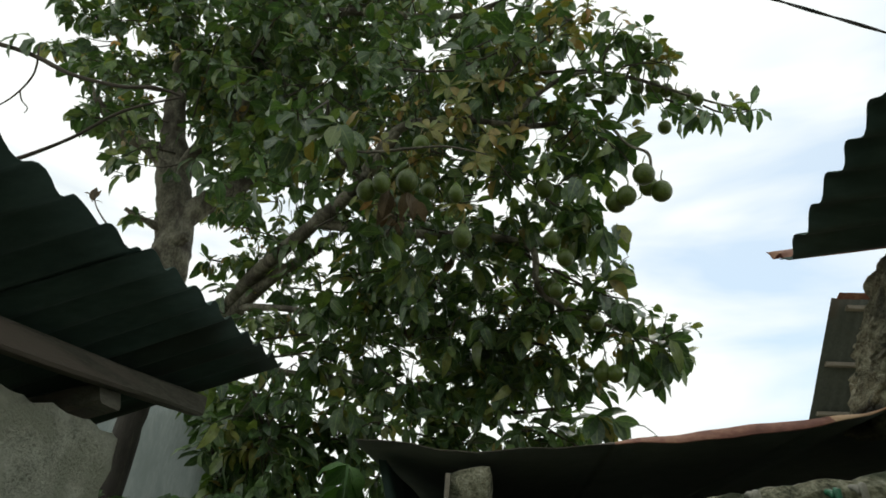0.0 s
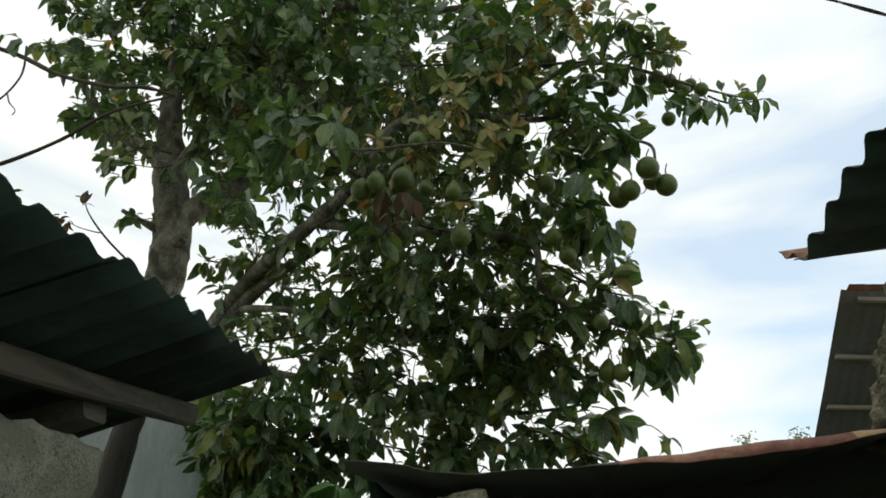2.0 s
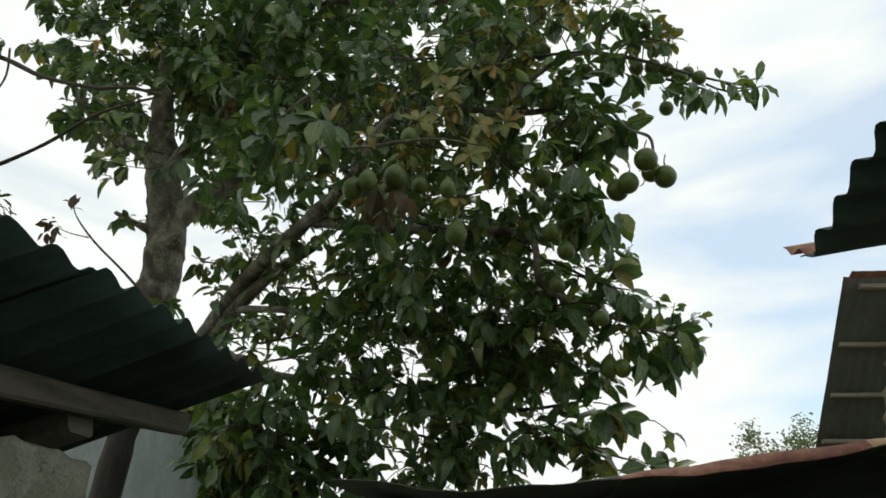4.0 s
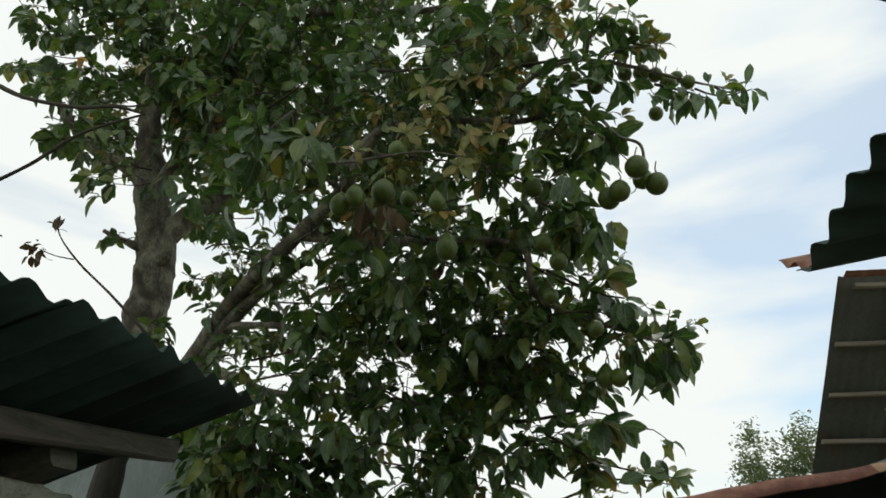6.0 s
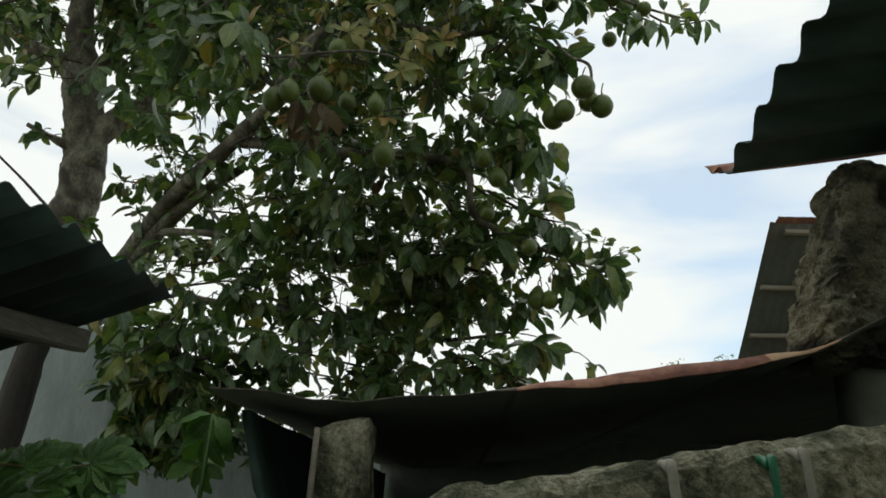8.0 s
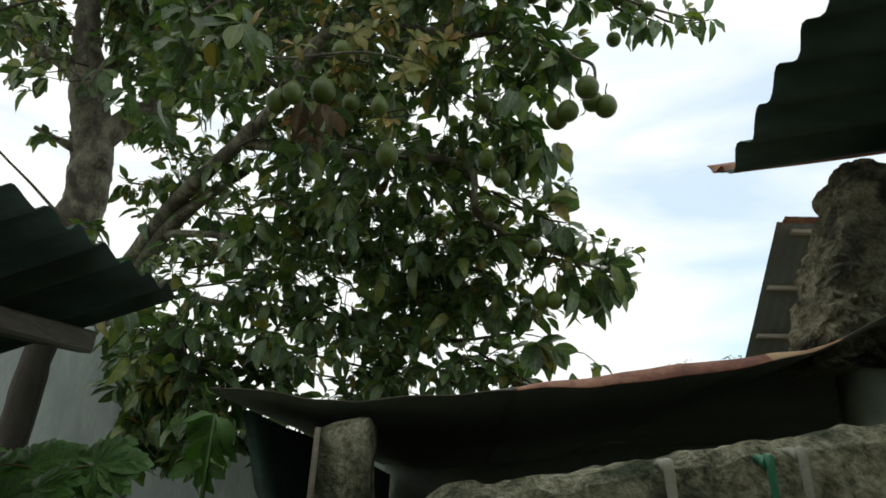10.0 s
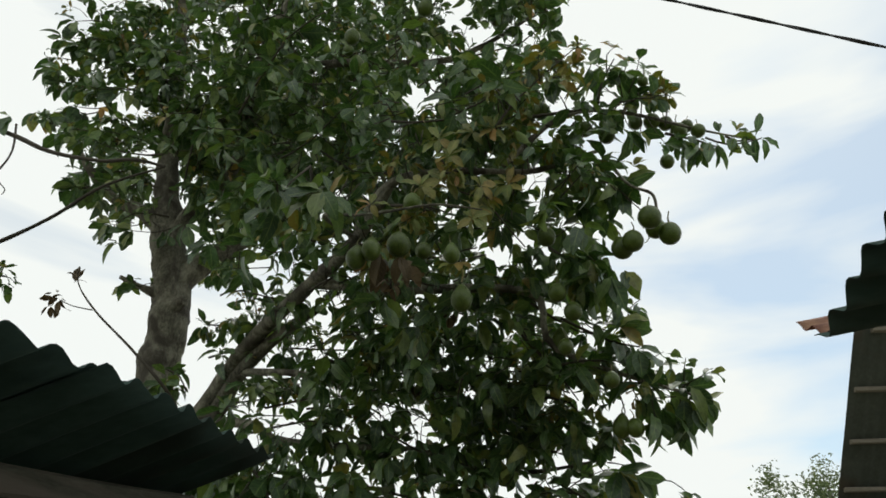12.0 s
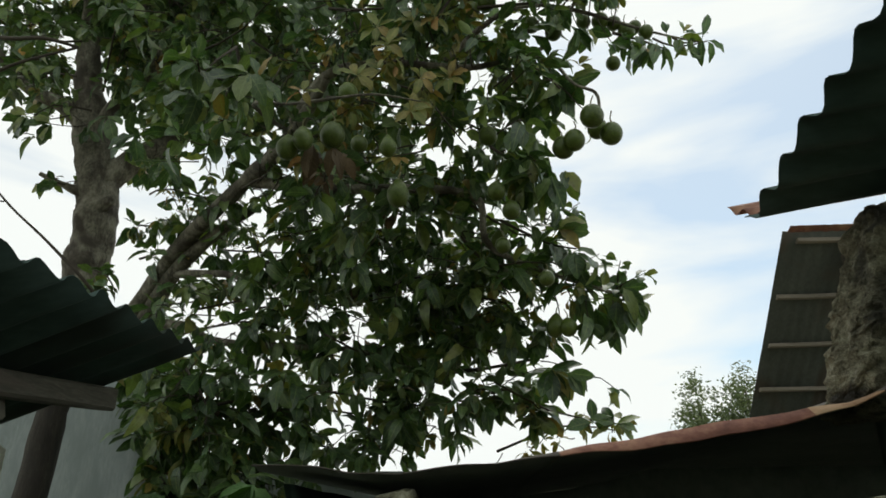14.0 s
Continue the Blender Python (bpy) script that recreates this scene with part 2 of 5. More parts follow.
STRAP_PALE = surface("pale_strap", [(0.3, (0.2, 0.19, 0.15)), (0.7, (0.34, 0.33, 0.28))], 25, 0.7, 0, 0.3)
STRAP_GREEN = surface("green_strap", [(0.3, (0.005, 0.1, 0.045)), (0.7, (0.012, 0.18, 0.085))], 25, 0.5, 0, 0.3)


# ---- mesh helpers ----
def mesh_of(name, verts, faces, material, smooth=False, uv=None):
    me = bpy.data.meshes.new(name)
    me.from_pydata([tuple(v) for v in verts], [], [tuple(f) for f in faces])
    me.materials.append(material)
    if uv is not None:
        corner = np.empty(len(me.loops), dtype=np.int32)
        me.loops.foreach_get("vertex_index", corner)
        me.uv_layers.new(name="blade").data.foreach_set("uv", np.asarray(uv, dtype=np.float32)[corner].ravel())
    if smooth:
        me.polygons.foreach_set("use_smooth", [True] * len(me.polygons))
    me.update()
    return me


def part(name, me, parent=None, label=""):
    """Links a mesh as one object, under a thing or a part if one is given."""
    ob = new(name, me)
    if parent:
        ob.parent = parent
    if label:
        ob["label"] = label
    return ob


def thing(name, at=(0, 0, 0), label="", category="", group="", kind=""):
    ob = new(name)
    ob.location = at
    ob.empty_display_size = 0.1
    return tagged(ob, label, category, group, kind)


def wobble(p, size, seed=0.0):
    q = Vector(p) / size + Vector((seed * 7.3, seed * 3.1, seed * 5.7))
    return noise.noise_vector(q)


def rough_box(name, lo, hi, cell, amp, material, seed=0.0, size=0.08, top=None, smooth=True):
    """A block with a worn, uneven skin. top: a function that lowers the top by x, y."""
    lo, hi = Vector(lo), Vector(hi)
    n = [max(1, round((hi[i] - lo[i]) / cell)) for i in range(3)]
    index, verts, faces = {}, [], []

    def at(i, j, k):
        key = (i, j, k)
        if key not in index:
            p = Vector((lo.x + (hi.x - lo.x) * i / n[0], lo.y + (hi.y - lo.y) * j / n[1], lo.z + (hi.z - lo.z) * k / n[2]))
            if top:
                p.z = lo.z + (p.z - lo.z) * (top(p.x, p.y) - lo.z) / (hi.z - lo.z)
            out = Vector([(-1 if c == 0 else 1 if c == m else 0) for c, m in zip(key, n)])
            if sum(abs(o) for o in out) > 1:
                p -= out * amp * 0.9
            p += wobble(p, size, seed) * amp + wobble(p, size * 0.3, seed + 1) * amp * 0.45
            index[key] = len(verts)
            verts.append(p)
        return index[key]

    for a in range(3):
        b, c = (a + 1) % 3, (a + 2) % 3
        for side in (0, n[a]):
            for u in range(n[b]):
                for v in range(n[c]):
                    quad = []
                    for du, dv in ((0, 0), (1, 0), (1, 1), (0, 1)):
                        k = [0, 0, 0]
                        k[a], k[b], k[c] = side, u + du, v + dv
                        quad.append(at(*k))
                    faces.append(quad if side else quad[::-1])
    return mesh_of(name, verts, faces, material, smooth)


def bar(name, a, b, w, h, material, seed=0.0, up=(0, 0, 1), steps=8, wear=0.004):
    """A sawn timber from a to b with softened, slightly bowed edges."""
    a, b = Vector(a), Vector(b)
    d = (b - a).normalized()
    s = d.cross(Vector(up)).normalized()
    t = s.cross(d)
    c = min(w, h) * 0.14
    ring = [(w / 2 - c, h / 2), (w / 2, h / 2 - c), (w / 2, -h / 2 + c), (w / 2 - c, -h / 2), (-w / 2 + c, -h / 2), (-w / 2, -h / 2 + c), (-w / 2, h / 2 - c), (-w / 2 + c, h / 2)]
    verts, faces = [], []
    for i in range(steps + 1):
        o = a.lerp(b, i / steps) + wobble(a.lerp(b, i / steps), 0.6, seed) * wear * 2
        for x, y in ring:
            p = o + s * x + t * y
            verts.append(p + wobble(p, 0.06, seed + 2) * wear)
    for i in range(steps):
        for j in range(8):
            k, q = i * 8 + j, i * 8 + (j + 1) % 8
            faces.append((k, q, q + 8, k + 8))
    faces.append(tuple(range(7, -1, -1)))
    faces.append(tuple(range(steps * 8, steps * 8 + 8)))
    return mesh_of(name, verts, faces, material)


def tube_data(points, radii, sides=8, seed=0.0, knobs=0.0, fine=1):
    """Verts and faces of a tapered, wandering limb through the points."""
    pts = [Vector(p) for p in points]
    line, rad = [], []
    for i in range(len(pts) - 1):
        p0, p1, p2, p3 = pts[max(i - 1, 0)], pts[i], pts[i + 1], pts[min(i + 2, len(pts) - 1)]
        for k in range(fine):
            t = k / fine
            line.append(0.5 * (2 * p1 + (p2 - p0) * t + (2 * p0 - 5 * p1 + 4 * p2 - p3) * t * t + (3 * p1 - p0 - 3 * p2 + p3) * t ** 3))
            rad.append(radii[i] * (1 - t) + radii[i + 1] * t)
    line.append(pts[-1])
    rad.append(radii[-1])
    verts, faces = [], []
    side = Vector((1, 0, 0))
    for i, (p, r) in enumerate(zip(line, rad)):
        d = (line[min(i + 1, len(line) - 1)] - line[max(i - 1, 0)]).normalized()
        side = side - d * side.dot(d)
        side = (side if side.length > 1e-4 else d.orthogonal()).normalized()
        up = d.cross(side)
        for j in range(sides):
            a = 2 * math.pi * j / sides
            o = side * math.cos(a) + up * math.sin(a)
            k = 1 + knobs * noise.noise((p + o * r) / 0.13 + Vector((seed, 0, 0))) + 0.4 * knobs * noise.noise((p + o * r) / 0.04)
            verts.append(p + o * r * k)
    for i in range(len(line) - 1):
        for j in range(sides):
            k, q = i * sides + j, i * sides + (j + 1) % sides
            faces.append((k, q, q + sides, k + sides))
    faces.append(tuple(range(sides - 1, -1, -1)))
    faces.append(tuple(range(len(verts) - sides, len(verts))))
    return verts, faces


def limb(name, points, radii, material, parent=None, sides=10, seed=0.0, knobs=0.18, fine=5, label=""):
    v, f = tube_data(points, radii, sides, seed, knobs, fine)
    return part(name, mesh_of(name, v, f, material, True), parent, label)


def sheet(name, corner, along, across, length, waves, pitch, amp, material, seed=0.0, thick=0.0012, rows=10, warp=0.006, per=8):
    """A corrugated sheet: ridges run from corner along 'along'; the waves follow 'across'. Ends are slightly bent and uneven."""
    o, u, v = Vector(corner), Vector(along).normalized(), Vector(across).normalized()
    w = u.cross(v).normalized()
    if w.z < 0:
        w = -w
    cols = waves * per
    verts, faces = [], []
    for layer in (0, 1):
        for i in range(rows + 1):
            s = length * (i / rows) ** 1.3
            for j in range(cols + 1):
                r = j / per * pitch
                p = o + u * s + v * r
                end = 1 - min(1, s / 0.12)
                z = amp * math.cos(2 * math.pi * j / per) * (1 - 0.25 * end * noise.noise(Vector((r / 0.2, seed, 0))))
                z += warp * noise.noise(Vector((s / 0.5, r / 0.35, seed))) + warp * end * noise.noise(Vector((r / 0.13, seed + 9, 0)))
                p += w * (z - layer * thick) + u * end * 0.006 * noise.noise(Vector((r / 0.04, seed, 4)))
                verts.append(p)
    n = (rows + 1) * (cols + 1)
    for i in range(rows):
        for j in range(cols):
            k = i * (cols + 1) + j
            faces.append((k, k + 1, k + cols + 2, k + cols + 1))
            faces.append((n + k, n + k + cols + 1, n + k + cols + 2, n + k + 1))
    for j in range(cols):
        for k in (j, rows * (cols + 1) + j):
            faces.append((k, n + k, n + k + 1, k + 1))
    for i in range(rows):
        for k in (i * (cols + 1), i * (cols + 1) + cols):
            faces.append((k, k + cols + 1, n + k + cols + 1, n + k))
    return mesh_of(name, verts, faces, material, True)


# ---- ground ----
def ground_sheet():
    verts, faces, n = [], [], 60
    for i in range(n + 1):
        for j in range(n + 1):
            x, y = [math.copysign(abs(2 * k / n - 1) ** 3 * 600, 2 * k / n - 1) for k in (i, j)]
            d = math.hypot(x, y)
            verts.append((x, y + 2, 0.03 * noise.noise(Vector((x / 1.5, y / 1.5, 0))) + min(1, d / 200) * 3 * noise.noise(Vector((x / 90, y / 90, 3)))))
    for i in range(n):
        for j in range(n):
            k = i * (n + 1) + j
            faces.append((k, k + n + 1, k + n + 2, k + 1))
    return mesh_of("ground", verts, faces, EARTH, True)


tagged(part("ground", ground_sheet()), "packed brown earth ground of the yard", "ground", kind="structure")

# ---- shed beside the passage with the plastered wall ----
wall = part("wall_west", rough_box("wall_west", (-0.9, -0.9, -0.05), (-0.7, 1.785, 1.89), 0.022, 0.016, PLASTER, 3.0, 0.06, lambda x, y: 1.885 + 0.043 * min(0, y - 1.0) + 0.02 * noise.noise(Vector((y / 0.22, 0, 0)))))
tagged(wall, "rough grey-green plastered block wall with a broken top", "wall", kind="structure")

tin_roof = thing("tin_roof", (-0.7, 0.6, 1.9), "dark weathered corrugated tin roof on a grey timber purlin", "roof")


def under(ob, owner):
    """Puts ob, built in place, under owner without moving it."""
    ob.parent = owner
    ob.matrix_parent_inverse = Matrix.Translation(-Vector(owner.location))
    return ob


for n_, y0 in enumerate((2.055, 1.355, 0.655, -0.045)):
    under(part("roof_sheet", sheet("roof_sheet", (-0.425 - 0.02 * n_, y0, 2.146 - 0.043 * (2.055 - y0) - 0.0074 * n_ + 0.003 * (n_ % 2)), (-1, 0.0, -0.37), (0, -1, -0.043), 1.75, 8, 0.1, 0.013, ZINC, 2.0 + n_)), tin_roof)
under(part("purlin", bar("purlin", (-0.88, -0.9, 1.789), (-0.649, 2.04, 2.015), 0.05, 0.055, TIMBER, 1.0, steps=14)), tin_roof)
under(part("rafter", bar("rafter", (-0.69, 1.68, 1.944), (-1.5, 1.68, 1.70), 0.09, 0.055, TIMBER, 5.0)), tin_roof)
post = tagged(limb("wooden_post", [(-1.5, 3.02, -0.05), (-1.48, 3.01, 0.9), (-1.43, 3.0, 1.7), (-1.405, 3.0, 2.05), (-1.385, 3.0, 2.4)], [0.07, 0.067, 0.062, 0.059, 0.055], SHADED_WOOD, None, 11, 2.0, 0.16, 8), "weathered wooden post before the blue wall, its shade put into the colour", "post")

blue_wall = part("wall_northwest", rough_box("wall_northwest", (-5.2, 3.5, -0.05), (-1.2, 3.62, 2.42), 0.12, 0.006, LIMEWASH, 6.0, 0.3))
tagged(blue_wall, "pale blue limewashed garden wall, faded and streaked", "wall", kind="structure")

garden_wall = part("wall_garden", rough_box("wall_garden", (-1.19, 3.52, -0.05), (0.0, 3.62, 1.95), 0.15, 0.006, LIMEWASH, 7.0, 0.3))
tagged(garden_wall, "low pale blue limewashed wall seen through the leaves", "wall", kind="structure")

# ---- shed across the passage: corrugated eave on crumbling masonry ----
eave_roof = thing("eave_roof", (0.9, 0.6, 2.2), "dark corrugated tin eave with a rusted end strip", "roof")
for n_, y0 in enumerate((1.2915, 0.648, 0.0045)):
    under(part("roof_sheet", sheet("roof_sheet", (0.70, y0, 2.124 + 0.16 * (1.2915 - y0) + 0.003 * (n_ % 2)), (1, 0.0, 0.18), (0, -1, 0.16), 1.6, 10, 0.0715, 0.011, ZINC, 8.0 + n_)), eave_roof)
under(part("end_strip", sheet("end_strip", (0.714, 1.388, 2.19), (1, 0.0, 0.18), (0, -1, -0.55), 0.5, 2, 0.065, 0.006, RUST, 12.0), None, "rust-red end strip of the eave"), eave_roof)
under(part("rafter", bar("rafter", (0.9, 1.05, 2.15), (2.2, 1.05, 2.28), 0.06, 0.07, SHADED_WOOD, 6.0)), eave_roof)
masonry = part("wall_east", rough_box("wall_east", (0.747, 1.19, 1.83), (1.3, 1.29, 2.12), 0.0065, 0.006, MUD, 9.0, 0.045, lambda x, y: min(2.195, 2.106 + 1.0 * max(0, x - 0.838)) + 0.012 * noise.noise(Vector((x / 0.05, y / 0.05, 0))), False))
for v_ in masonry.data.vertices:
    # the foot spreads, the upper face is broken back
    v_.co.x += 0.08 * max(0.0, (v_.co.z - 1.845) / 0.235) * max(0.0, 1 - (v_.co.x - 0.73) / 0.43) + 0.008 * noise.noise(v_.co / 0.03) + 0.009 * noise.noise(v_.co / 0.011)
    low_ = min(1.0, max(0.25, (2.015 - v_.co.z) / 0.1 + (0.84 - v_.co.x) / 0.1))
    v_.co.y += 0.009 * noise.noise(v_.co / 0.05) + low_ * (0.014 * noise.noise(v_.co / 0.016) + 0.011 * noise.noise(v_.co / 0.007))
tagged(masonry, "crumbling brown masonry with black lichen under the eave", "wall", kind="structure")

pier = part("wall_pier", rough_box("wall_pier", (0.8, 1.21, -0.05), (1.3, 1.28, 1.84), 0.06, 0.006, SHADE_BOARD, 10.0, 0.05))
tagged(pier, "lower part of the masonry, grey-green to lift the lean-to's shade", "wall", kind="structure")

# ---- low lean-to in front of the tree ----
lean_to = thing("lean_to_roof", (0.4, 1.5, 1.8), "low lean-to roof of rusted, bent tin sheets", "roof")


def eave_line(x):
    """Height of the bent front edge, and of the lip folded up from it."""
    z = 1.775 + 0.007 * math.cos((x - 0.02) * 18) if x < 0.19 else 1.768 + 0.091 * (x - 0.19) + 0.23 * max(0, x - 0.45) ** 2
    lip = 0.0165 * math.sin(math.pi * min(1, max(0, (x - 0.28) / 0.49)) ** 1.3) ** 1.2 if x < 0.77 else 0
    return min(z, 1.856) + 0.027 * min(1, max(0, (x - 0.72) / 0.11)) + 0.0035 * noise.noise(Vector((x / 0.055, 2, 0))) - 0.25 * lip, lip


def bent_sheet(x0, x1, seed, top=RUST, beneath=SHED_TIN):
    verts, faces = [], []
    nx, rows = round((x1 - x0) / 0.012), (0, 0.008, 0.016, 0.03, 0.3, 0.8, 2.15)
    ny = len(rows) - 1
    for layer in (0, 1):
        for i in range(nx + 1):
            x = x0 + (x1 - x0) * i / nx
            front = max(1.12, 1.206 - 0.08 * (x - 0.016))
            z, lip = eave_line(x)
            for j, s in enumerate(rows):
                up = lip * min(1, j / 2) - (0.004 if j > 2 else 0) + 0.012 * max(0, s - 0.03)
                verts.append((x, front + s, z + up - 0.0016 * layer + 0.0015 * noise.noise(Vector((x / 0.05, s / 0.05, seed)))))
    n = (nx + 1) * (ny + 1)
    for i in range(nx):
        for j in range(ny):
            k = i * (ny + 1) + j
            faces.append((k, k + ny + 1, k + ny + 2, k + 1))
            faces.append((n + k, n + k + 1, n + k + ny + 2, n + k + ny + 1))
    for i in range(nx):
        for k in (i * (ny + 1), i * (ny + 1) + ny):
            faces.append((k, n + k, n + k + ny + 1, k + ny + 1))
    for j in range(ny):
        for k in (j, nx * (ny + 1) + j):
            faces.append((k, k + 1, n + k + 1, n + k))
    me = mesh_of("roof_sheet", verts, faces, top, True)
    # paler underside colour stands in for light bounced up from below
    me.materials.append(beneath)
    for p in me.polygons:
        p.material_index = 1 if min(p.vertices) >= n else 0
    return me


under(part("roof_sheet", bent_sheet(0.008, 0.385, 1.0, BROWN_TIN)), lean_to)
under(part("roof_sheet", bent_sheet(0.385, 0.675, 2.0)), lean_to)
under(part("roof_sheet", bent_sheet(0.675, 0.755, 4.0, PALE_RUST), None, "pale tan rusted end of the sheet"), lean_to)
under(part("roof_sheet", bent_sheet(0.755, 2.4, 3.0, BROWN_TIN)), lean_to)
tagged(part("stone_post", rough_box("stone_post", (0.148, 1.19, -0.05), (0.214, 1.27, 1.755), 0.016, 0.005, STONE, 11.0, 0.05, lambda x, y: 1.738 + 0.2 * (x - 0.148))), "mossy rough stone post under the low eave", "post")
low_wall = part("wall_low", rough_box("wall_low", (0.30, 0.93, -0.05), (1.4, 1.08, 1.72), 0.012, 0.006, STONE, 13.0, 0.03, lambda x, y: 1.662 + 0.175 * (x - 0.3) + 0.005 * noise.noise(Vector((x / 0.09, 0, 0))) + 0.004 * noise.noise(Vector((x / 0.03, y / 0.03, 0))), False))
tagged(low_wall, "low mossy stone wall below the lean-to", "wall", kind="structure")
back_wall = part("wall_north", rough_box("wall_north", (0.02, 2.95, -0.05), (2.5, 3.05, 1.79), 0.1, 0.004, SHADE_BOARD, 15.0, 0.08, lambda x, y: eave_line(x)[0] + 0.03))
tagged(back_wall, "back wall of the lean-to, grey-green to lift its shade", "wall", kind="structure")
side_wall = part("wall_side", rough_box("wall_side", (0.03, 1.25, -0.05), (0.05, 2.94, 1.765), 0.1, 0.004, ZINC, 17.0))
for v_ in side_wall.data.vertices:
    v_.co.x += min(0.1, 0.6 * max(0.0, 1.72 - v_.co.z)) * max(0.0, 1 - (v_.co.y - 1.25) / 0.7)
tagged(side_wall, "dark bent tin sheet closing the side of the lean-to", "wall", kind="structure")
end_wall = part("wall_end", rough_box("wall_end", (2.4, 0.6, -0.05), (2.5, 2.94, 1.88), 0.2, 0.008, SHADE_BOARD, 18.0))
tagged(end_wall, "end wall of the lean-to, grey-green to lift its shade", "wall", kind="structure")

stick = tagged(limb("leaning_stick", [(0.135, 1.15, -0.05), (0.14, 1.17, 0.9), (0.152, 1.185, 1.735)], [0.005, 0.0045, 0.0035], BATTEN, None, 6, 3.0, 0.1, 6), "thin pale stick leaning against the stone post", "stick")

# straps laid over the low wall
def strap(x, z, reach, material, label, w=0.008):
    z -= 0.004
    pts = [(x + 0.002, 0.955, z - 0.024), (x + 0.002, 0.935, z - 0.011), (x + 0.003, 0.918, z - 0.017), (x + 0.004, 0.91, z - 0.036), (x + reach, 0.905, z - 0.3)]
    ob = limb("strap", pts, [w / 2] * 5, material, None, 6, 0, 0.1, 6)
    tagged(ob, label, "strap")


strap(0.352, 1.672, 0.01, STRAP_PALE, "short pale strap lying over the stone wall", 0.007)
strap(0.478, 1.704, 0.02, STRAP_PALE, "pale worn strap lying over the stone wall")
strap(0.553, 1.71, 0.004, STRAP_GREEN, "bright green strap lying over the stone wall", 0.007)
strap(0.578, 1.716, 0.012, STRAP_PALE, "pale narrow strap lying over the stone wall", 0.007)

# ---- high tin roof beyond ----
far_shed = thing("far_shed", (3.4, 5.4, 0), "dim shed with a steep tin roof on pale battens", "shed")
far_roof = under(part("roof_sheet", sheet("roof_sheet", (2.44, 4.82, 3.60), (0, 1, -0.93), (1, 0, 0), 2.0, 24, 0.076, 0.004, HUT_TIN, 20.0, 0.0012, 8)), far_shed)
under(part("ridge_sheet", sheet("ridge_sheet", (2.46, 4.80, 3.585), (0, -1, 0.3), (1, 0, 0), 0.07, 24, 0.076, 0.001, RUST, 22.0, 0.0012, 3, 0.002), None, "rusted ridge sheet"), far_shed)
for k_, (y_, z_) in enumerate(((4.86, 3.54), (5.185, 3.235), (5.485, 2.955), (5.785, 2.675), (6.085, 2.395))):
    part("batten", bar("batten", (2.47 + 0.07 * (k_ == 0), y_, z_), (4.3, y_, z_ + 0.004), 0.045, 0.03, BATTEN, 20.0 + k_), far_roof, "pale wooden batten")
under(part("wall", rough_box("wall", (2.7, 5.0, -0.05), (4.2, 6.2, 2.3), 0.25, 0.01, TIMBER, 24.0)), far_shed)
under(part("post", bar("post", (2.9, 4.9, -0.05), (2.9, 4.9, 3.45), 0.1, 0.1, TIMBER, 25.0, (0, 1, 0))), far_shed)

# ---- unseen wall added behind the passage to cut the southern sky light ----
tagged(part("wall_south", rough_box("wall_south", (-2.6, -1.15, -0.05), (2.6, -0.95, 3.7), 0.2, 0.01, PLASTER, 27.0)), "tall plain plastered wall out of view, added to cut light from behind", "wall", kind="structure")

# ---- the avocado tree ----
avocado_tree = thing("avocado_tree", (-1.95, 4.1, 0), "tall avocado tree hung with round green fruit, behind the sheds", "tree")


limbs = []


def tree_limb(points, radii, name="limb", **more):
    ob = under(limb(name, points, radii, BARK, None, **more), avocado_tree)
    limbs.append((ob, [Vector(p) for p in points]))
    return ob


tree_limb([(-1.98, 4.12, -0.1), (-1.96, 4.1, 0.6), (-1.99, 4.06, 1.8), (-2.01, 4.0, 2.6), (-2.01, 4.0, 3.1), (-2.02, 4.0, 3.52), (-2.1, 4.0, 3.9), (-2.17, 4.0, 4.2), (-2.27, 3.98, 4.65), (-2.3, 3.9, 5.3), (-2.4, 3.8, 6.3)],
          [0.2, 0.175, 0.145, 0.13, 0.122, 0.118, 0.114, 0.11, 0.075, 0.055, 0.03], "trunk", sides=28, knobs=0.26, seed=4.0, fine=14)
tree_limb([(-1.98, 4.02, 2.3), (-1.63, 3.95, 2.88), (-1.31, 3.7, 3.15), (-0.8, 3.2, 3.26), (-0.44, 2.7, 3.2), (-0.26, 2.5, 3.33)], [0.07, 0.052, 0.047, 0.038, 0.028, 0.02], seed=1.0, knobs=0.25)
tree_limb([(-1.96, 4.02, 2.2), (-1.56, 3.95, 2.83), (-1.37, 3.8, 3.04), (-1.08, 3.6, 3.17), (-0.82, 3.4, 3.21)], [0.06, 0.05, 0.042, 0.034, 0.022], seed=2.0)
tree_limb([(-1.37, 3.8, 3.02), (-1.02, 3.6, 2.94), (-0.71, 3.5, 2.85)], [0.025, 0.02, 0.014], seed=3.0)
tree_limb([(-1.56, 3.95, 2.79), (-1.21, 3.7, 2.69), (-0.94, 3.5, 2.55), (-0.3, 3.5, 2.5)], [0.03, 0.024, 0.018, 0.012], seed=4.0)
tree_limb([(-0.42, 2.65, 3.22), (-0.26, 2.5, 3.33), (-0.06, 2.45, 3.34), (0.14, 2.5, 3.36), (0.34, 2.6, 3.42), (0.6, 2.6, 3.5)], [0.025, 0.02, 0.014, 0.013, 0.012, 0.008], seed=5.0)
tree_limb([(-2.16, 4.0, 4.1), (-2.33, 3.92, 4.25), (-2.55, 3.8, 4.35), (-2.8, 3.6, 4.7)], [0.075, 0.05, 0.036, 0.016], seed=6.0)
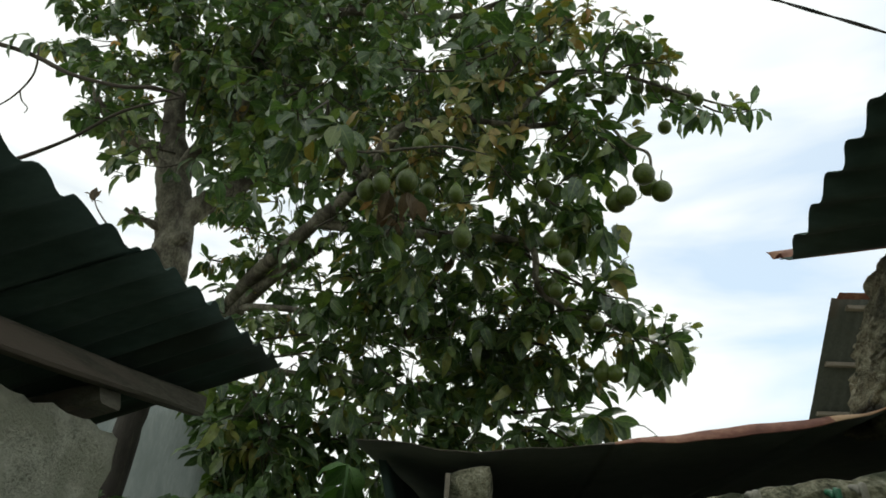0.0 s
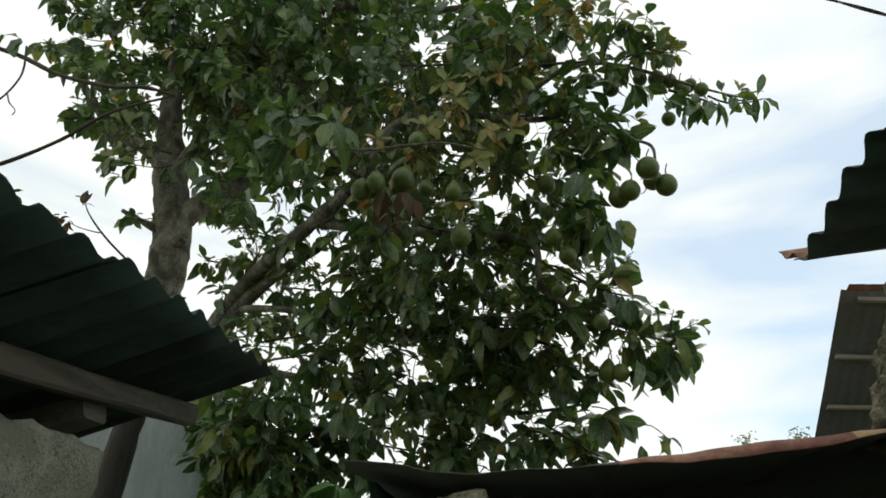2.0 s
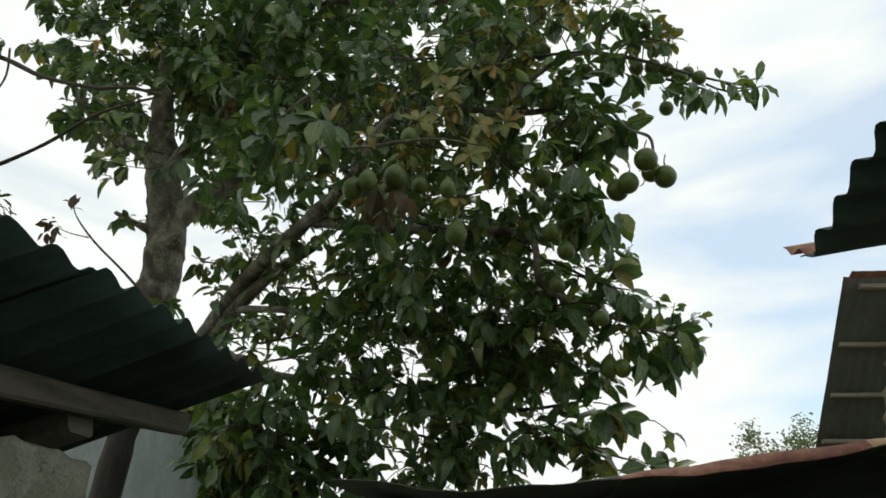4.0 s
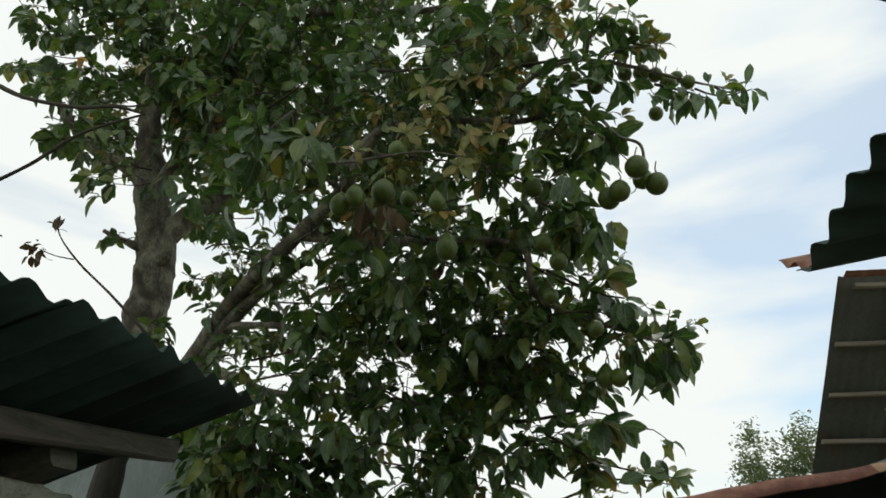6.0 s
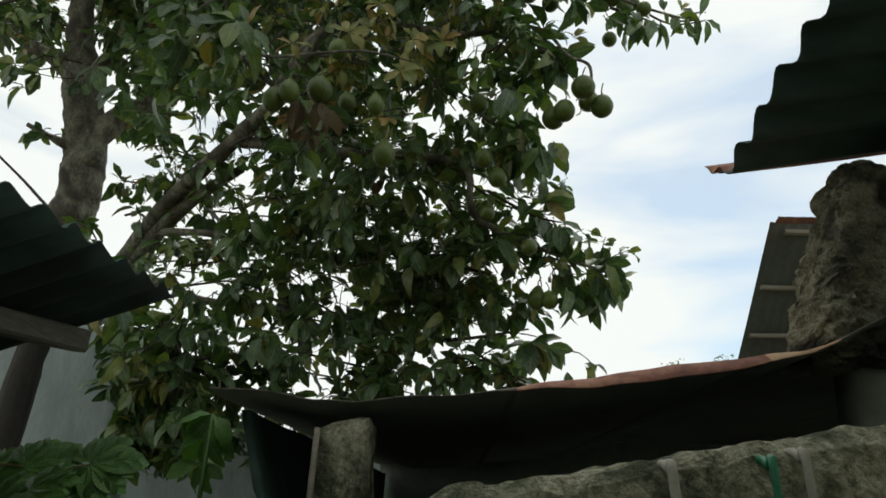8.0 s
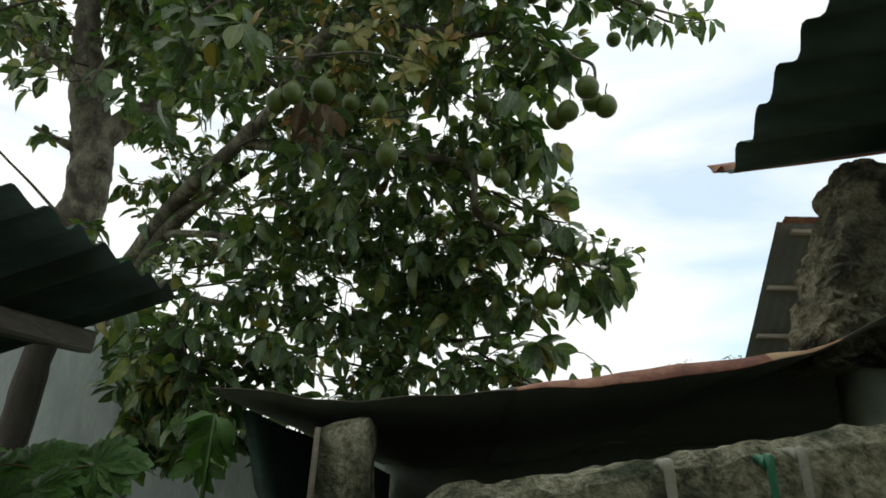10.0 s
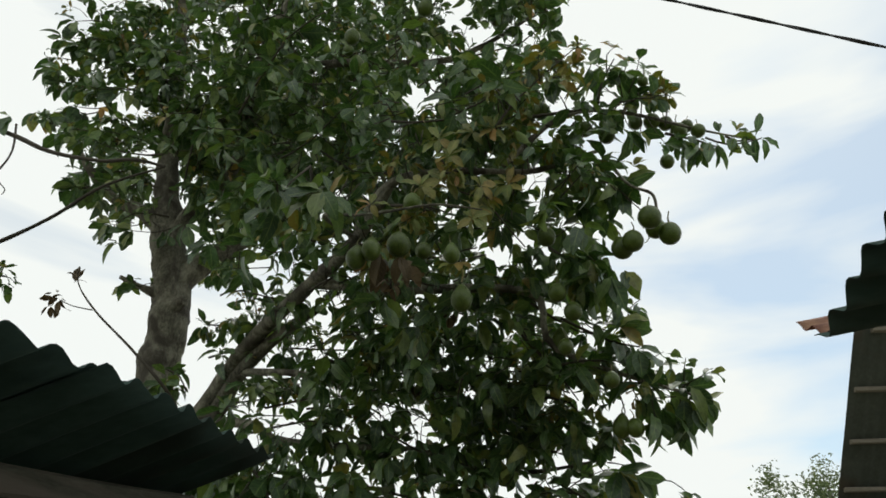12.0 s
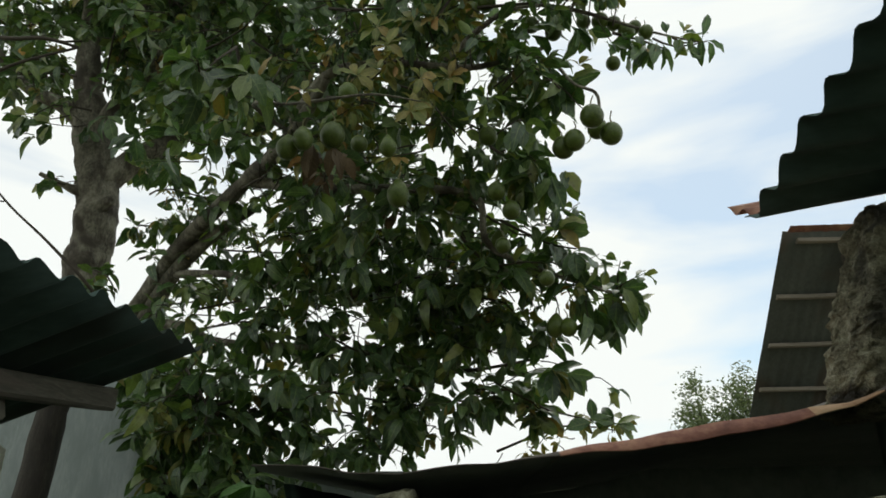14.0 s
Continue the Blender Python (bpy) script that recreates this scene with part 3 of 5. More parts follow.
tree_limb([(-2.1, 4.0, 4.05), (-1.96, 3.9, 4.24), (-1.61, 3.7, 4.4), (-1.42, 3.4, 4.92), (-1.28, 3.3, 5.32), (-0.9, 3.2, 6.2)], [0.075, 0.045, 0.036, 0.028, 0.024, 0.016], seed=7.0)
tree_limb([(-2.04, 4.02, 3.72), (-1.84, 4.1, 3.97), (-1.6, 4.2, 4.2), (-1.2, 4.1, 4.5)], [0.1, 0.075, 0.045, 0.02], seed=8.0)
tree_limb([(-1.42, 3.4, 4.92), (-0.74, 3.05, 4.6), (-0.11, 3.2, 4.7), (0.4, 3.2, 5.0)], [0.03, 0.025, 0.02, 0.008], seed=9.0)
tree_limb([(-0.8, 3.2, 3.26), (-0.3, 3.0, 3.1), (0.28, 3.0, 3.05), (0.38, 3.0, 2.78), (0.97, 3.1, 2.58)], [0.03, 0.024, 0.018, 0.014, 0.005], seed=10.0)
tree_limb([(-0.3, 3.5, 2.5), (0.04, 3.5, 2.39), (0.3, 3.4, 2.37), (0.6, 3.3, 2.4)], [0.012, 0.011, 0.009, 0.004], seed=11.0)
tree_limb([(0.2, 2.5, 3.38), (0.45, 2.5, 3.61), (0.72, 2.7, 3.78), (1.09, 2.8, 3.72), (1.24, 2.65, 3.53)], [0.012, 0.011, 0.009, 0.006, 0.003], seed=12.0)
tree_limb([(-0.44, 2.7, 3.2), (-0.42, 2.2, 3.0), (-0.27, 2.1, 2.93), (-0.15, 2.05, 2.905), (0.0, 2.06, 2.925), (0.14, 2.1, 2.92)], [0.012, 0.007, 0.0055, 0.005, 0.004, 0.002], seed=13.0)
tree_limb([(0.5, 2.6, 3.47), (0.62, 2.6, 3.43), (0.68, 2.5, 3.25), (0.74, 2.42, 3.15), (0.745, 2.4, 3.07)], [0.009, 0.008, 0.006, 0.006, 0.005], seed=14.0)

tree_limb([(-2.0, 3.96, 3.5), (-1.93, 3.93, 3.53), (-1.885, 3.91, 3.55), (-1.875, 3.905, 3.552)], [0.07, 0.055, 0.04, 0.01], seed=15.0, knobs=0.5)
tree_limb([(-2.08, 3.95, 3.62), (-2.2, 3.87, 3.66), (-2.3, 3.82, 3.7)], [0.035, 0.02, 0.014], seed=16.0, knobs=0.4)

# leaf shapes, 1 long, pointing along +y, the midrib sunk
def leaf_shape(droop, wide, twist, wave=0.0):
    stations = ((0.0, 0.012), (0.1, 0.024), (0.28, 0.148), (0.5, 0.21), (0.72, 0.18), (0.89, 0.092), (1.0, 0.006))
    verts, faces = [], []
    for i, (t, w) in enumerate(stations):
        a, z, y = twist * t, -droop * t * t, t - 0.35 * droop * t * t * t
        for s in (-1, 0, 1):
            ripple = wave * (1 if (i + s) % 2 else -1) * abs(s) * w
            verts.append((s * w * wide * math.cos(a), y, z + abs(s) * w * 0.3 + ripple + s * w * math.sin(a)))
    for i in range(len(stations) - 1):
        for s in (0, 1):
            k = i * 3 + s
            faces.append((k, k + 1, k + 4, k + 3))
    return np.array(verts), faces


BLADE_UV = np.array([((s + 1) / 2, t) for t in (0.0, 0.1, 0.28, 0.5, 0.72, 0.89, 1.0) for s in (-1, 0, 1)])
SHAPES = [leaf_shape(0.15, 1.08, 0.35, 0.1), leaf_shape(0.5, 1.0, -0.5, 0.15), leaf_shape(0.95, 0.98, 0.4, 0.1), leaf_shape(0.3, 1.22, -0.25, 0.2)]
rng = random.Random(11)
leaves, twigs = [], ([], [])


def add_twig(a, b, r0, r1, store=None):
    mid = (Vector(a) + Vector(b)) / 2 + Vector((rng.uniform(-1, 1), rng.uniform(-1, 1), rng.uniform(-0.6, 1))) * (Vector(b) - Vector(a)).length * 0.17
    v, f = tube_data([a, mid, b], [r0, (r0 + r1) / 2, r1], 4, 0, 0, 2)
    tv, tf = store or twigs
    k = len(tv)
    tv.extend(v)
    tf.extend([tuple(i + k for i in q) for q in f])


def rosette(p, out, size, count, tone, store=None):
    """A whorl of leaves round a twig's end."""
    store = leaves if store is None else store
    out = Vector(out).normalized()
    side = out.orthogonal().normalized()
    up2 = out.cross(side)
    turn, own = rng.uniform(0, 6.28), []
    for k in range(count):
        a = turn + k * 2.4
        lift = rng.uniform(0.15, 0.95)
        d = (side * math.cos(a) + up2 * math.sin(a)) * (1.1 - 0.4 * lift) + out * lift
        d = (d.normalized() + Vector((0, 0, -rng.uniform(0.05, 1.0)))).normalized()
        n = Vector((rng.gauss(0, 0.55), rng.gauss(0, 0.55), 1.0))
        x = d.cross(n).normalized()
        m = Matrix((x, d, x.cross(d))).transposed().to_4x4()
        long = size * rng.choice((rng.uniform(0.45, 0.8), rng.uniform(0.75, 1.15), rng.uniform(0.9, 1.2)))
        if store is leaves and (in_gap(p + d * long * 0.5) or in_gap(p + d * long)):
            continue
        m = Matrix.Translation(p - out * rng.uniform(0, 0.05) + d * 0.012) @ m @ Matrix.Scale(long, 4)
        own.append((m, rng.randrange(4), tone))
    if len(own) > 2 or store is not leaves:
        store.extend(own)


gaps = []


def gap(a, b, ra, rb):
    """An opening in the crown: no leaf grows within this cone."""
    gaps.append((Vector(a), Vector(b), ra, rb))


def in_gap(p):
    for a, b, ra, rb in gaps:
        d = b - a
        t = (p - a).dot(d) / d.length_squared
        if -0.05 <= t <= 1.0 and (p - a - d * t).length < ra + (rb - ra) * t:
            return True
    return False


def bough(a, b, spread, count, tone="green"):
    """Leafy bough from a to b: twigs leave it on all sides and end in whorls."""
    a, b = Vector(a), Vector(b)
    add_twig(a, b, 0.007, 0.0025)
    spray = lambda k: Vector((rng.gauss(0, 1), rng.gauss(0, 1), rng.gauss(0, 0.85))) * spread * k
    heads = [(min(1.0, rng.random() ** 0.8), spray(0.85)) for k in range(max(1, count // 7))]
    for k in range(round(count * (0.68 if a.z > 3.4 else 0.64 if a.z > 2.75 else 0.59))):
        t = min(1.0, rng.random() ** 0.8)
        off = spray(0.82)
        if spread > 0.15 and rng.random() < 0.75:
            t, off = rng.choice(heads)
            off = off + spray(0.36)
        c = a.lerp(b, t)
        p = c + off
        had = len(leaves)
        if tone == "sprig":
            rosette(p, off.normalized() * 0.4 + Vector((0, -0.1, -0.9)) + (b - a).normalized() * 0.6, rng.uniform(0.075, 0.105), rng.randint(3, 5), "green")
        else:
            own = tone if tone != "green" and rng.random() < 0.75 else ("young" if rng.random() < 0.08 else "dry" if rng.random() < 0.002 else "green")
            rosette(p, off.normalized() * 0.8 + Vector((0, -0.15, 0.35)) + (b - a).normalized() * 0.4, rng.uniform(0.085, 0.138) * (0.82 if p.y < 2.5 else 1) * (0.62 if own in ("young", "dry") else 1), rng.randint(5, 9), own)
        if len(leaves) > had + 2:
            add_twig(c.lerp(p, max(0.1, 1 - 0.15 / max(0.01, off.length))), p, 0.0032, 0.0016)


gap((0.69, 1.6, 2.14), (1.56, 4.4, 2.95), 0.070, 0.191)
gap((0.61, 1.6, 2.45), (1.31, 4.4, 3.91), 0.058, 0.161)
gap((-0.69, 1.6, 2.59), (-2.67, 4.4, 4.34), 0.056, 0.153)
gap((-0.62, 1.6, 2.4), (-2.44, 4.4, 3.76), 0.042, 0.115)
gap((-0.44, 1.6, 2.39), (-1.88, 4.4, 3.72), 0.028, 0.077)
gap((-0.51, 1.6, 2.38), (-2.11, 4.4, 3.7), 0.022, 0.061)
gap((-0.51, 1.6, 2.46), (-2.12, 4.4, 3.94), 0.024, 0.065)
gap((-0.35, 1.6, 2.5), (-1.62, 4.4, 4.06), 0.031, 0.084)
gap((-0.37, 1.6, 2.39), (-1.69, 4.4, 3.71), 0.017, 0.046)
gap((-0.22, 1.6, 2.31), (-1.24, 4.4, 3.46), 0.021, 0.057)
gap((-0.14, 1.6, 2.29), (-0.99, 4.4, 3.42), 0.025, 0.069)
gap((-0.17, 1.6, 2.38), (-1.08, 4.4, 3.67), 0.017, 0.046)
gap((-0.18, 1.6, 2.69), (-1.09, 4.4, 4.63), 0.025, 0.069)
gap((-0.11, 1.6, 2.68), (-0.9, 4.4, 4.61), 0.018, 0.050)
gap((0.34, 1.6, 2.82), (0.49, 4.4, 5.03), 0.019, 0.054)
gap((-0.56, 1.6, 3.4), (-2.26, 4.4, 6.83), 0.025, 0.069)
gap((-0.02, 1.6, 3.35), (-0.6, 4.4, 6.65), 0.019, 0.054)
gap((0.22, 1.6, 2.49), (0.12, 4.4, 4.02), 0.024, 0.065)
gap((0.26, 1.6, 2.52), (0.26, 4.4, 4.1), 0.017, 0.046)
gap((-0.03, 1.6, 2.14), (-0.64, 4.4, 2.94), 0.025, 0.069)
gap((0.04, 1.6, 2.1), (-0.42, 4.4, 2.83), 0.028, 0.077)
gap((-0.24, 1.6, 2.11), (-1.28, 4.4, 2.85), 0.031, 0.084)
gap((0.45, 1.6, 2.77), (0.83, 4.4, 4.88), 0.019, 0.054)
gap((0.31, 1.6, 2.68), (0.39, 4.4, 4.61), 0.014, 0.038)
gap((0.11, 1.6, 2.35), (-0.2, 4.4, 3.58), 0.013, 0.034)
gap((-0.1, 1.6, 2.11), (-0.85, 4.4, 2.86), 0.017, 0.046)
gap((0.31, 1.6, 2.1), (0.4, 4.4, 2.82), 0.017, 0.046)
gap((-0.17, 1.6, 2.24), (-1.06, 4.4, 3.27), 0.011, 0.031)
gap((0.16, 1.6, 2.23), (-0.06, 4.4, 3.22), 0.014, 0.038)
gap((-0.31, 1.6, 2.25), (-1.49, 4.4, 3.29), 0.019, 0.054)
gap((0.76, 1.6, 2.92), (1.77, 4.4, 5.34), 0.063, 0.172)
gap((0.7, 1.6, 3.01), (1.59, 4.4, 5.63), 0.049, 0.134)
gap((0.72, 1.6, 3.1), (1.67, 4.4, 5.9), 0.070, 0.191)
gap((0.69, 1.6, 3.13), (1.57, 4.4, 6.0), 0.053, 0.145)
gap((0.53, 1.6, 3.24), (1.09, 4.4, 6.32), 0.045, 0.122)
gap((0.62, 1.6, 3.18), (1.34, 4.4, 6.15), 0.056, 0.153)
gap((0.66, 1.6, 2.59), (1.49, 4.4, 4.32), 0.077, 0.210)
gap((0.6, 1.6, 2.32), (1.3, 4.4, 3.49), 0.083, 0.230)
gap((0.85, 1.6, 2.92), (2.06, 4.4, 5.33), 0.083, 0.230)
gap((0.73, 1.6, 2.61), (1.69, 4.4, 4.39), 0.083, 0.230)
gap((0.56, 1.6, 2.39), (1.18, 4.4, 3.71), 0.039, 0.107)
gap((0.54, 1.6, 2.29), (1.12, 4.4, 3.42), 0.035, 0.096)
gap((-1.28, 1.6, 3.29), (-4.48, 4.4, 6.48), 0.063, 0.172)
gap((-1.32, 1.6, 3.53), (-4.61, 4.4, 7.21), 0.070, 0.191)
gap((-1.19, 1.6, 3.08), (-4.2, 4.4, 5.85), 0.042, 0.115)
gap((-1.04, 1.6, 2.74), (-3.73, 4.4, 4.8), 0.056, 0.153)
gap((-0.76, 1.6, 2.52), (-2.87, 4.4, 4.11), 0.049, 0.134)
gap((0.68, 1.6, 2.26), (1.53, 4.4, 3.32), 0.056, 0.153)
gap((0.66, 1.6, 2.06), (1.46, 4.4, 2.71), 0.070, 0.191)
gap((0.52, 1.6, 2.02), (1.03, 4.4, 2.57), 0.042, 0.115)
gap((0.02, 1.2, 2.29), (-0.19, 2.0, 2.74), 0.047, 0.078)
gap((0.06, 1.2, 2.29), (-0.11, 2.0, 2.75), 0.037, 0.061)
gap((0.15, 1.2, 2.27), (0.05, 2.05, 2.73), 0.031, 0.053)
gap((0.16, 1.2, 2.2), (0.06, 2.15, 2.64), 0.037, 0.065)
gap((-0.08, 1.2, 2.24), (-0.79, 3.15, 3.24), 0.047, 0.123)
gap((-0.14, 1.2, 2.15), (-1.18, 3.6, 3.16), 0.042, 0.125)
gap((-0.01, 1.2, 2.31), (-0.42, 2.6, 3.14), 0.042, 0.090)
gap((0.2, 1.2, 2.43), (0.12, 2.45, 3.33), 0.021, 0.043)
gap((0.11, 1.2, 2.44), (-0.08, 2.4, 3.32), 0.021, 0.042)
gap((0.45, 1.2, 2.3), (0.68, 2.35, 2.96), 0.047, 0.092)
gap((0.42, 1.2, 2.28), (0.61, 2.4, 2.94), 0.037, 0.073)
gap((0.47, 1.2, 2.51), (0.81, 2.8, 3.79), 0.021, 0.049)
gap((0.5, 1.2, 2.51), (0.89, 2.8, 3.78), 0.021, 0.049)
gap((0.53, 1.2, 2.5), (0.98, 2.8, 3.75), 0.023, 0.054)
gap((0.56, 1.2, 2.48), (1.04, 2.75, 3.68), 0.019, 0.043)
gap((0.51, 1.2, 2.42), (0.92, 2.85, 3.59), 0.021, 0.050)
gap((0.31, 1.2, 2.55), (0.36, 2.45, 3.61), 0.021, 0.043)
gap((-0.33, 1.2, 2.2), (-2.0, 3.85, 3.45), 0.057, 0.184)
gap((-0.35, 1.2, 2.33), (-2.04, 3.8, 3.9), 0.047, 0.149)
gap((-0.35, 1.2, 2.33), (-2.13, 3.85, 4.2), 0.035, 0.1)
gap((-0.37, 1.2, 2.43), (-2.2, 3.82, 4.55), 0.03, 0.09)
gap((-0.34, 1.2, 2.26), (-2.08, 3.85, 3.7), 0.04, 0.12)

bough((-2.14, 3.6, 4.84), (-2.81, 3.5, 5.78), 0.2, 49)
bough((-2.28, 3.7, 5.2), (-2.89, 3.7, 7.01), 0.3, 65)
bough((-1.93, 3.4, 4.32), (-2.71, 3.3, 4.57), 0.06, 20)
bough((-2.29, 3.5, 4.97), (-2.88, 3.4, 5.04), 0.07, 20)
bough((-2.4, 3.5, 5.42), (-2.93, 3.5, 5.56), 0.08, 17)
bough((-1.77, 3.2, 3.92), (-2.26, 3.2, 3.95), 0.08, 17)
bough((-2.11, 3.9, 3.64), (-2.24, 3.8, 3.68), 0.08, 7)
bough((-2.05, 3.8, 4.12), (-2.36, 3.7, 4.0), 0.11, 13)
bough((-1.87, 3.6, 4.11), (-1.47, 3.2, 4.99), 0.38, 87)
bough((-1.26, 3.0, 4.23), (-0.66, 2.7, 4.66), 0.38, 87)
bough((-0.95, 2.9, 3.81), (-0.44, 2.6, 3.97), 0.26, 72)
bough((-0.74, 3.0, 4.59), (0.09, 3.0, 5.28), 0.38, 87)
bough((-0.11, 3.2, 4.7), (0.52, 3.2, 5.03), 0.17, 44)
bough((-0.27, 2.5, 3.66), (0.23, 2.3, 3.61), 0.26, 72)
bough((-0.97, 3.3, 6.37), (0.1, 3.2, 6.33), 0.5, 72)
bough((-2.75, 3.6, 7.57), (-1.91, 3.5, 7.65), 0.5, 65)
bough((-0.44, 2.1, 3.03), (-0.4, 1.75, 2.78), 0.07, 10)
bough((-0.29, 2.5, 3.39), (0.14, 2.35, 3.12), 0.12, 23, "young")
bough((-0.2, 2.22, 2.82), (-0.16, 2.17, 2.68), 0.04, 10, "dry")
bough((0.08, 2.6, 3.49), (0.27, 2.5, 3.0), 0.22, 33)
bough((0.33, 2.4, 3.54), (0.83, 2.6, 3.77), 0.14, 35)
bough((0.18, 2.2, 3.31), (0.5, 2.2, 3.69), 0.09, 17, "young")
bough((0.9, 2.7, 3.64), (1.1, 2.66, 3.51), 0.02, 7, "sprig")
bough((1.13, 2.66, 3.57), (1.22, 2.63, 3.52), 0.01, 3, "sprig")
bough((0.44, 2.6, 3.54), (0.67, 2.5, 3.19), 0.14, 23)
bough((0.36, 2.6, 3.05), (0.56, 2.55, 2.89), 0.06, 20)
bough((0.28, 3.0, 3.0), (0.68, 3.1, 2.86), 0.11, 25)
bough((0.37, 3.0, 2.71), (0.91, 3.1, 2.58), 0.09, 46)
bough((0.15, 3.0, 2.95), (0.46, 3.2, 2.62), 0.19, 41)
bough((0.24, 3.3, 2.54), (0.56, 3.3, 2.38), 0.14, 29)
bough((-0.44, 2.9, 3.19), (0.06, 2.9, 3.02), 0.27, 87)
bough((-1.48, 3.6, 3.42), (-0.9, 3.5, 3.26), 0.11, 23)
bough((-1.44, 3.8, 3.04), (-1.08, 3.7, 3.19), 0.12, 20)
bough((-0.91, 3.6, 3.08), (0.12, 3.4, 2.86), 0.26, 93)
bough((-1.08, 3.5, 2.72), (-0.18, 3.6, 2.63), 0.3, 93)
bough((-0.84, 2.9, 2.29), (-0.75, 2.9, 2.01), 0.15, 52)
bough((-0.64, 3.4, 2.35), (0.39, 3.4, 2.27), 0.2, 87)
bough((-0.78, 3.1, 1.89), (-0.52, 3.0, 1.82), 0.1, 29)
bough((0.37, 3.8, 2.05), (0.94, 3.6, 2.11), 0.09, 17, "young")
bough((-1.44, 3.5, 3.84), (-0.95, 3.2, 4.03), 0.25, 51)
bough((-2.51, 3.7, 5.07), (-2.9, 3.9, 6.37), 0.24, 58)
bough((-2.37, 3.9, 6.28), (-1.53, 3.8, 6.66), 0.45, 80)
bough((-2.22, 3.9, 5.1), (-1.55, 3.8, 5.31), 0.35, 80)
bough((-1.1, 3.3, 4.46), (-0.51, 3.4, 5.05), 0.35, 80)
bough((-0.33, 3.4, 5.28), (0.28, 3.4, 6.0), 0.4, 72)
bough((-0.96, 3.4, 4.18), (-0.24, 3.2, 4.23), 0.3, 72)
bough((-1.71, 3.7, 4.48), (-1.27, 3.7, 4.76), 0.25, 51)
bough((-2.57, 3.0, 3.32), (-2.34, 3.0, 3.29), 0.07, 12)
bough((-0.54, 3.9, 3.04), (0.41, 3.8, 2.99), 0.25, 58)
bough((0.6, 2.5, 3.65), (0.69, 2.46, 3.87), 0.02, 6, "sprig")
bough((0.64, 2.6, 3.61), (0.84, 2.7, 3.91), 0.05, 12, "sprig")
bough((-0.62, 3.6, 2.83), (0.25, 3.5, 2.67), 0.25, 44)
bough((-1.02, 3.2, 2.19), (-0.67, 3.1, 1.95), 0.12, 44)
bough((-0.6, 3.3, 2.08), (-0.08, 3.4, 2.04), 0.13, 32)
bough((-0.71, 3.2, 2.16), (0.1, 3.4, 2.12), 0.13, 29)
bough((-1.03, 3.2, 2.19), (-0.88, 3.1, 1.82), 0.07, 26)
bough((-0.77, 3.0, 2.16), (-0.27, 3.1, 2.14), 0.12, 44)
bough((0.72, 2.7, 3.82), (0.89, 2.75, 3.9), 0.03, 9, "sprig")
bough((-1.94, 3.9, 4.8), (-1.38, 3.7, 4.39), 0.15, 46)
bough((-1.94, 3.7, 4.22), (-1.52, 3.6, 4.08), 0.08, 14)
bough((-1.62, 3.8, 3.73), (-1.58, 3.8, 3.71), 0.02, 4)
bough((-1.63, 3.8, 3.33), (-1.23, 3.7, 3.3), 0.06, 20)
bough((-1.64, 3.9, 3.16), (-1.33, 3.9, 3.21), 0.06, 14)
bough((-1.73, 3.6, 2.99), (-1.52, 3.5, 2.82), 0.05, 9)
bough((-0.9, 3.6, 2.98), (-0.46, 3.5, 3.08), 0.07, 20)
bough((0.91, 2.7, 3.59), (1.07, 2.65, 3.48), 0.02, 4, "sprig")
bough((-0.73, 3.0, 3.12), (-0.46, 2.8, 3.06), 0.1, 26)
bough((-1.83, 3.8, 6.02), (-0.61, 3.7, 5.96), 0.3, 90)
bough((-1.72, 3.8, 5.28), (-0.32, 3.6, 4.96), 0.28, 90)
bough((-0.77, 3.6, 3.69), (-0.16, 3.5, 3.32), 0.2, 58)
bough((-0.98, 3.4, 4.35), (-0.19, 3.3, 4.14), 0.2, 52)
bough((-2.46, 4.0, 6.0), (-2.19, 4.0, 7.12), 0.3, 58)
bough((-1.28, 3.7, 4.16), (-0.29, 3.5, 3.75), 0.18, 61)
bough((-0.88, 3.6, 4.27), (-0.22, 3.5, 3.89), 0.15, 44)
bough((-0.69, 3.7, 3.67), (-0.17, 3.6, 3.68), 0.16, 46)
bough((-1.76, 3.5, 5.74), (-1.07, 3.4, 5.24), 0.25, 65)
bough((-1.7, 3.6, 5.15), (-0.89, 3.5, 4.65), 0.22, 65)
bough((-1.88, 3.7, 4.94), (-1.25, 3.7, 4.62), 0.18, 49)
bough((-0.56, 3.6, 5.31), (-0.15, 3.5, 5.71), 0.22, 49)
bough((0.45, 3.0, 3.57), (0.64, 2.9, 3.4), 0.07, 17)
bough((0.18, 3.0, 3.47), (0.47, 3.0, 3.26), 0.1, 17)
bough((0.14, 3.0, 3.88), (0.51, 2.9, 3.66), 0.1, 26)
bough((0.51, 2.9, 3.18), (0.61, 2.8, 3.04), 0.04, 10)
bough((-1.42, 3.9, 2.88), (-0.96, 3.8, 2.96), 0.09, 23)
bough((-0.86, 3.9, 2.98), (-0.26, 3.8, 2.86), 0.12, 29)
bough((-1.07, 3.1, 2.14), (-0.9, 3.0, 1.87), 0.05, 20)
bough((0.12, 2.4, 3.34), (0.22, 2.3, 3.47), 0.06, 13, "young")
bough((0.3, 2.3, 3.63), (0.34, 2.25, 3.67), 0.03, 6, "young")
bough((-0.01, 2.2, 3.15), (0.08, 2.15, 3.13), 0.03, 7, "young")
bough((0.49, 2.3, 3.73), (0.53, 2.28, 3.8), 0.02, 4, "young")
bough((0.77, 2.6, 3.88), (0.95, 2.7, 3.85), 0.03, 7, "young")
bough((-0.23, 2.4, 3.16), (-0.01, 2.35, 3.08), 0.05, 12, "young")
bough((-1.37, 3.0, 4.86), (-0.86, 2.9, 4.73), 0.06, 9, "young")
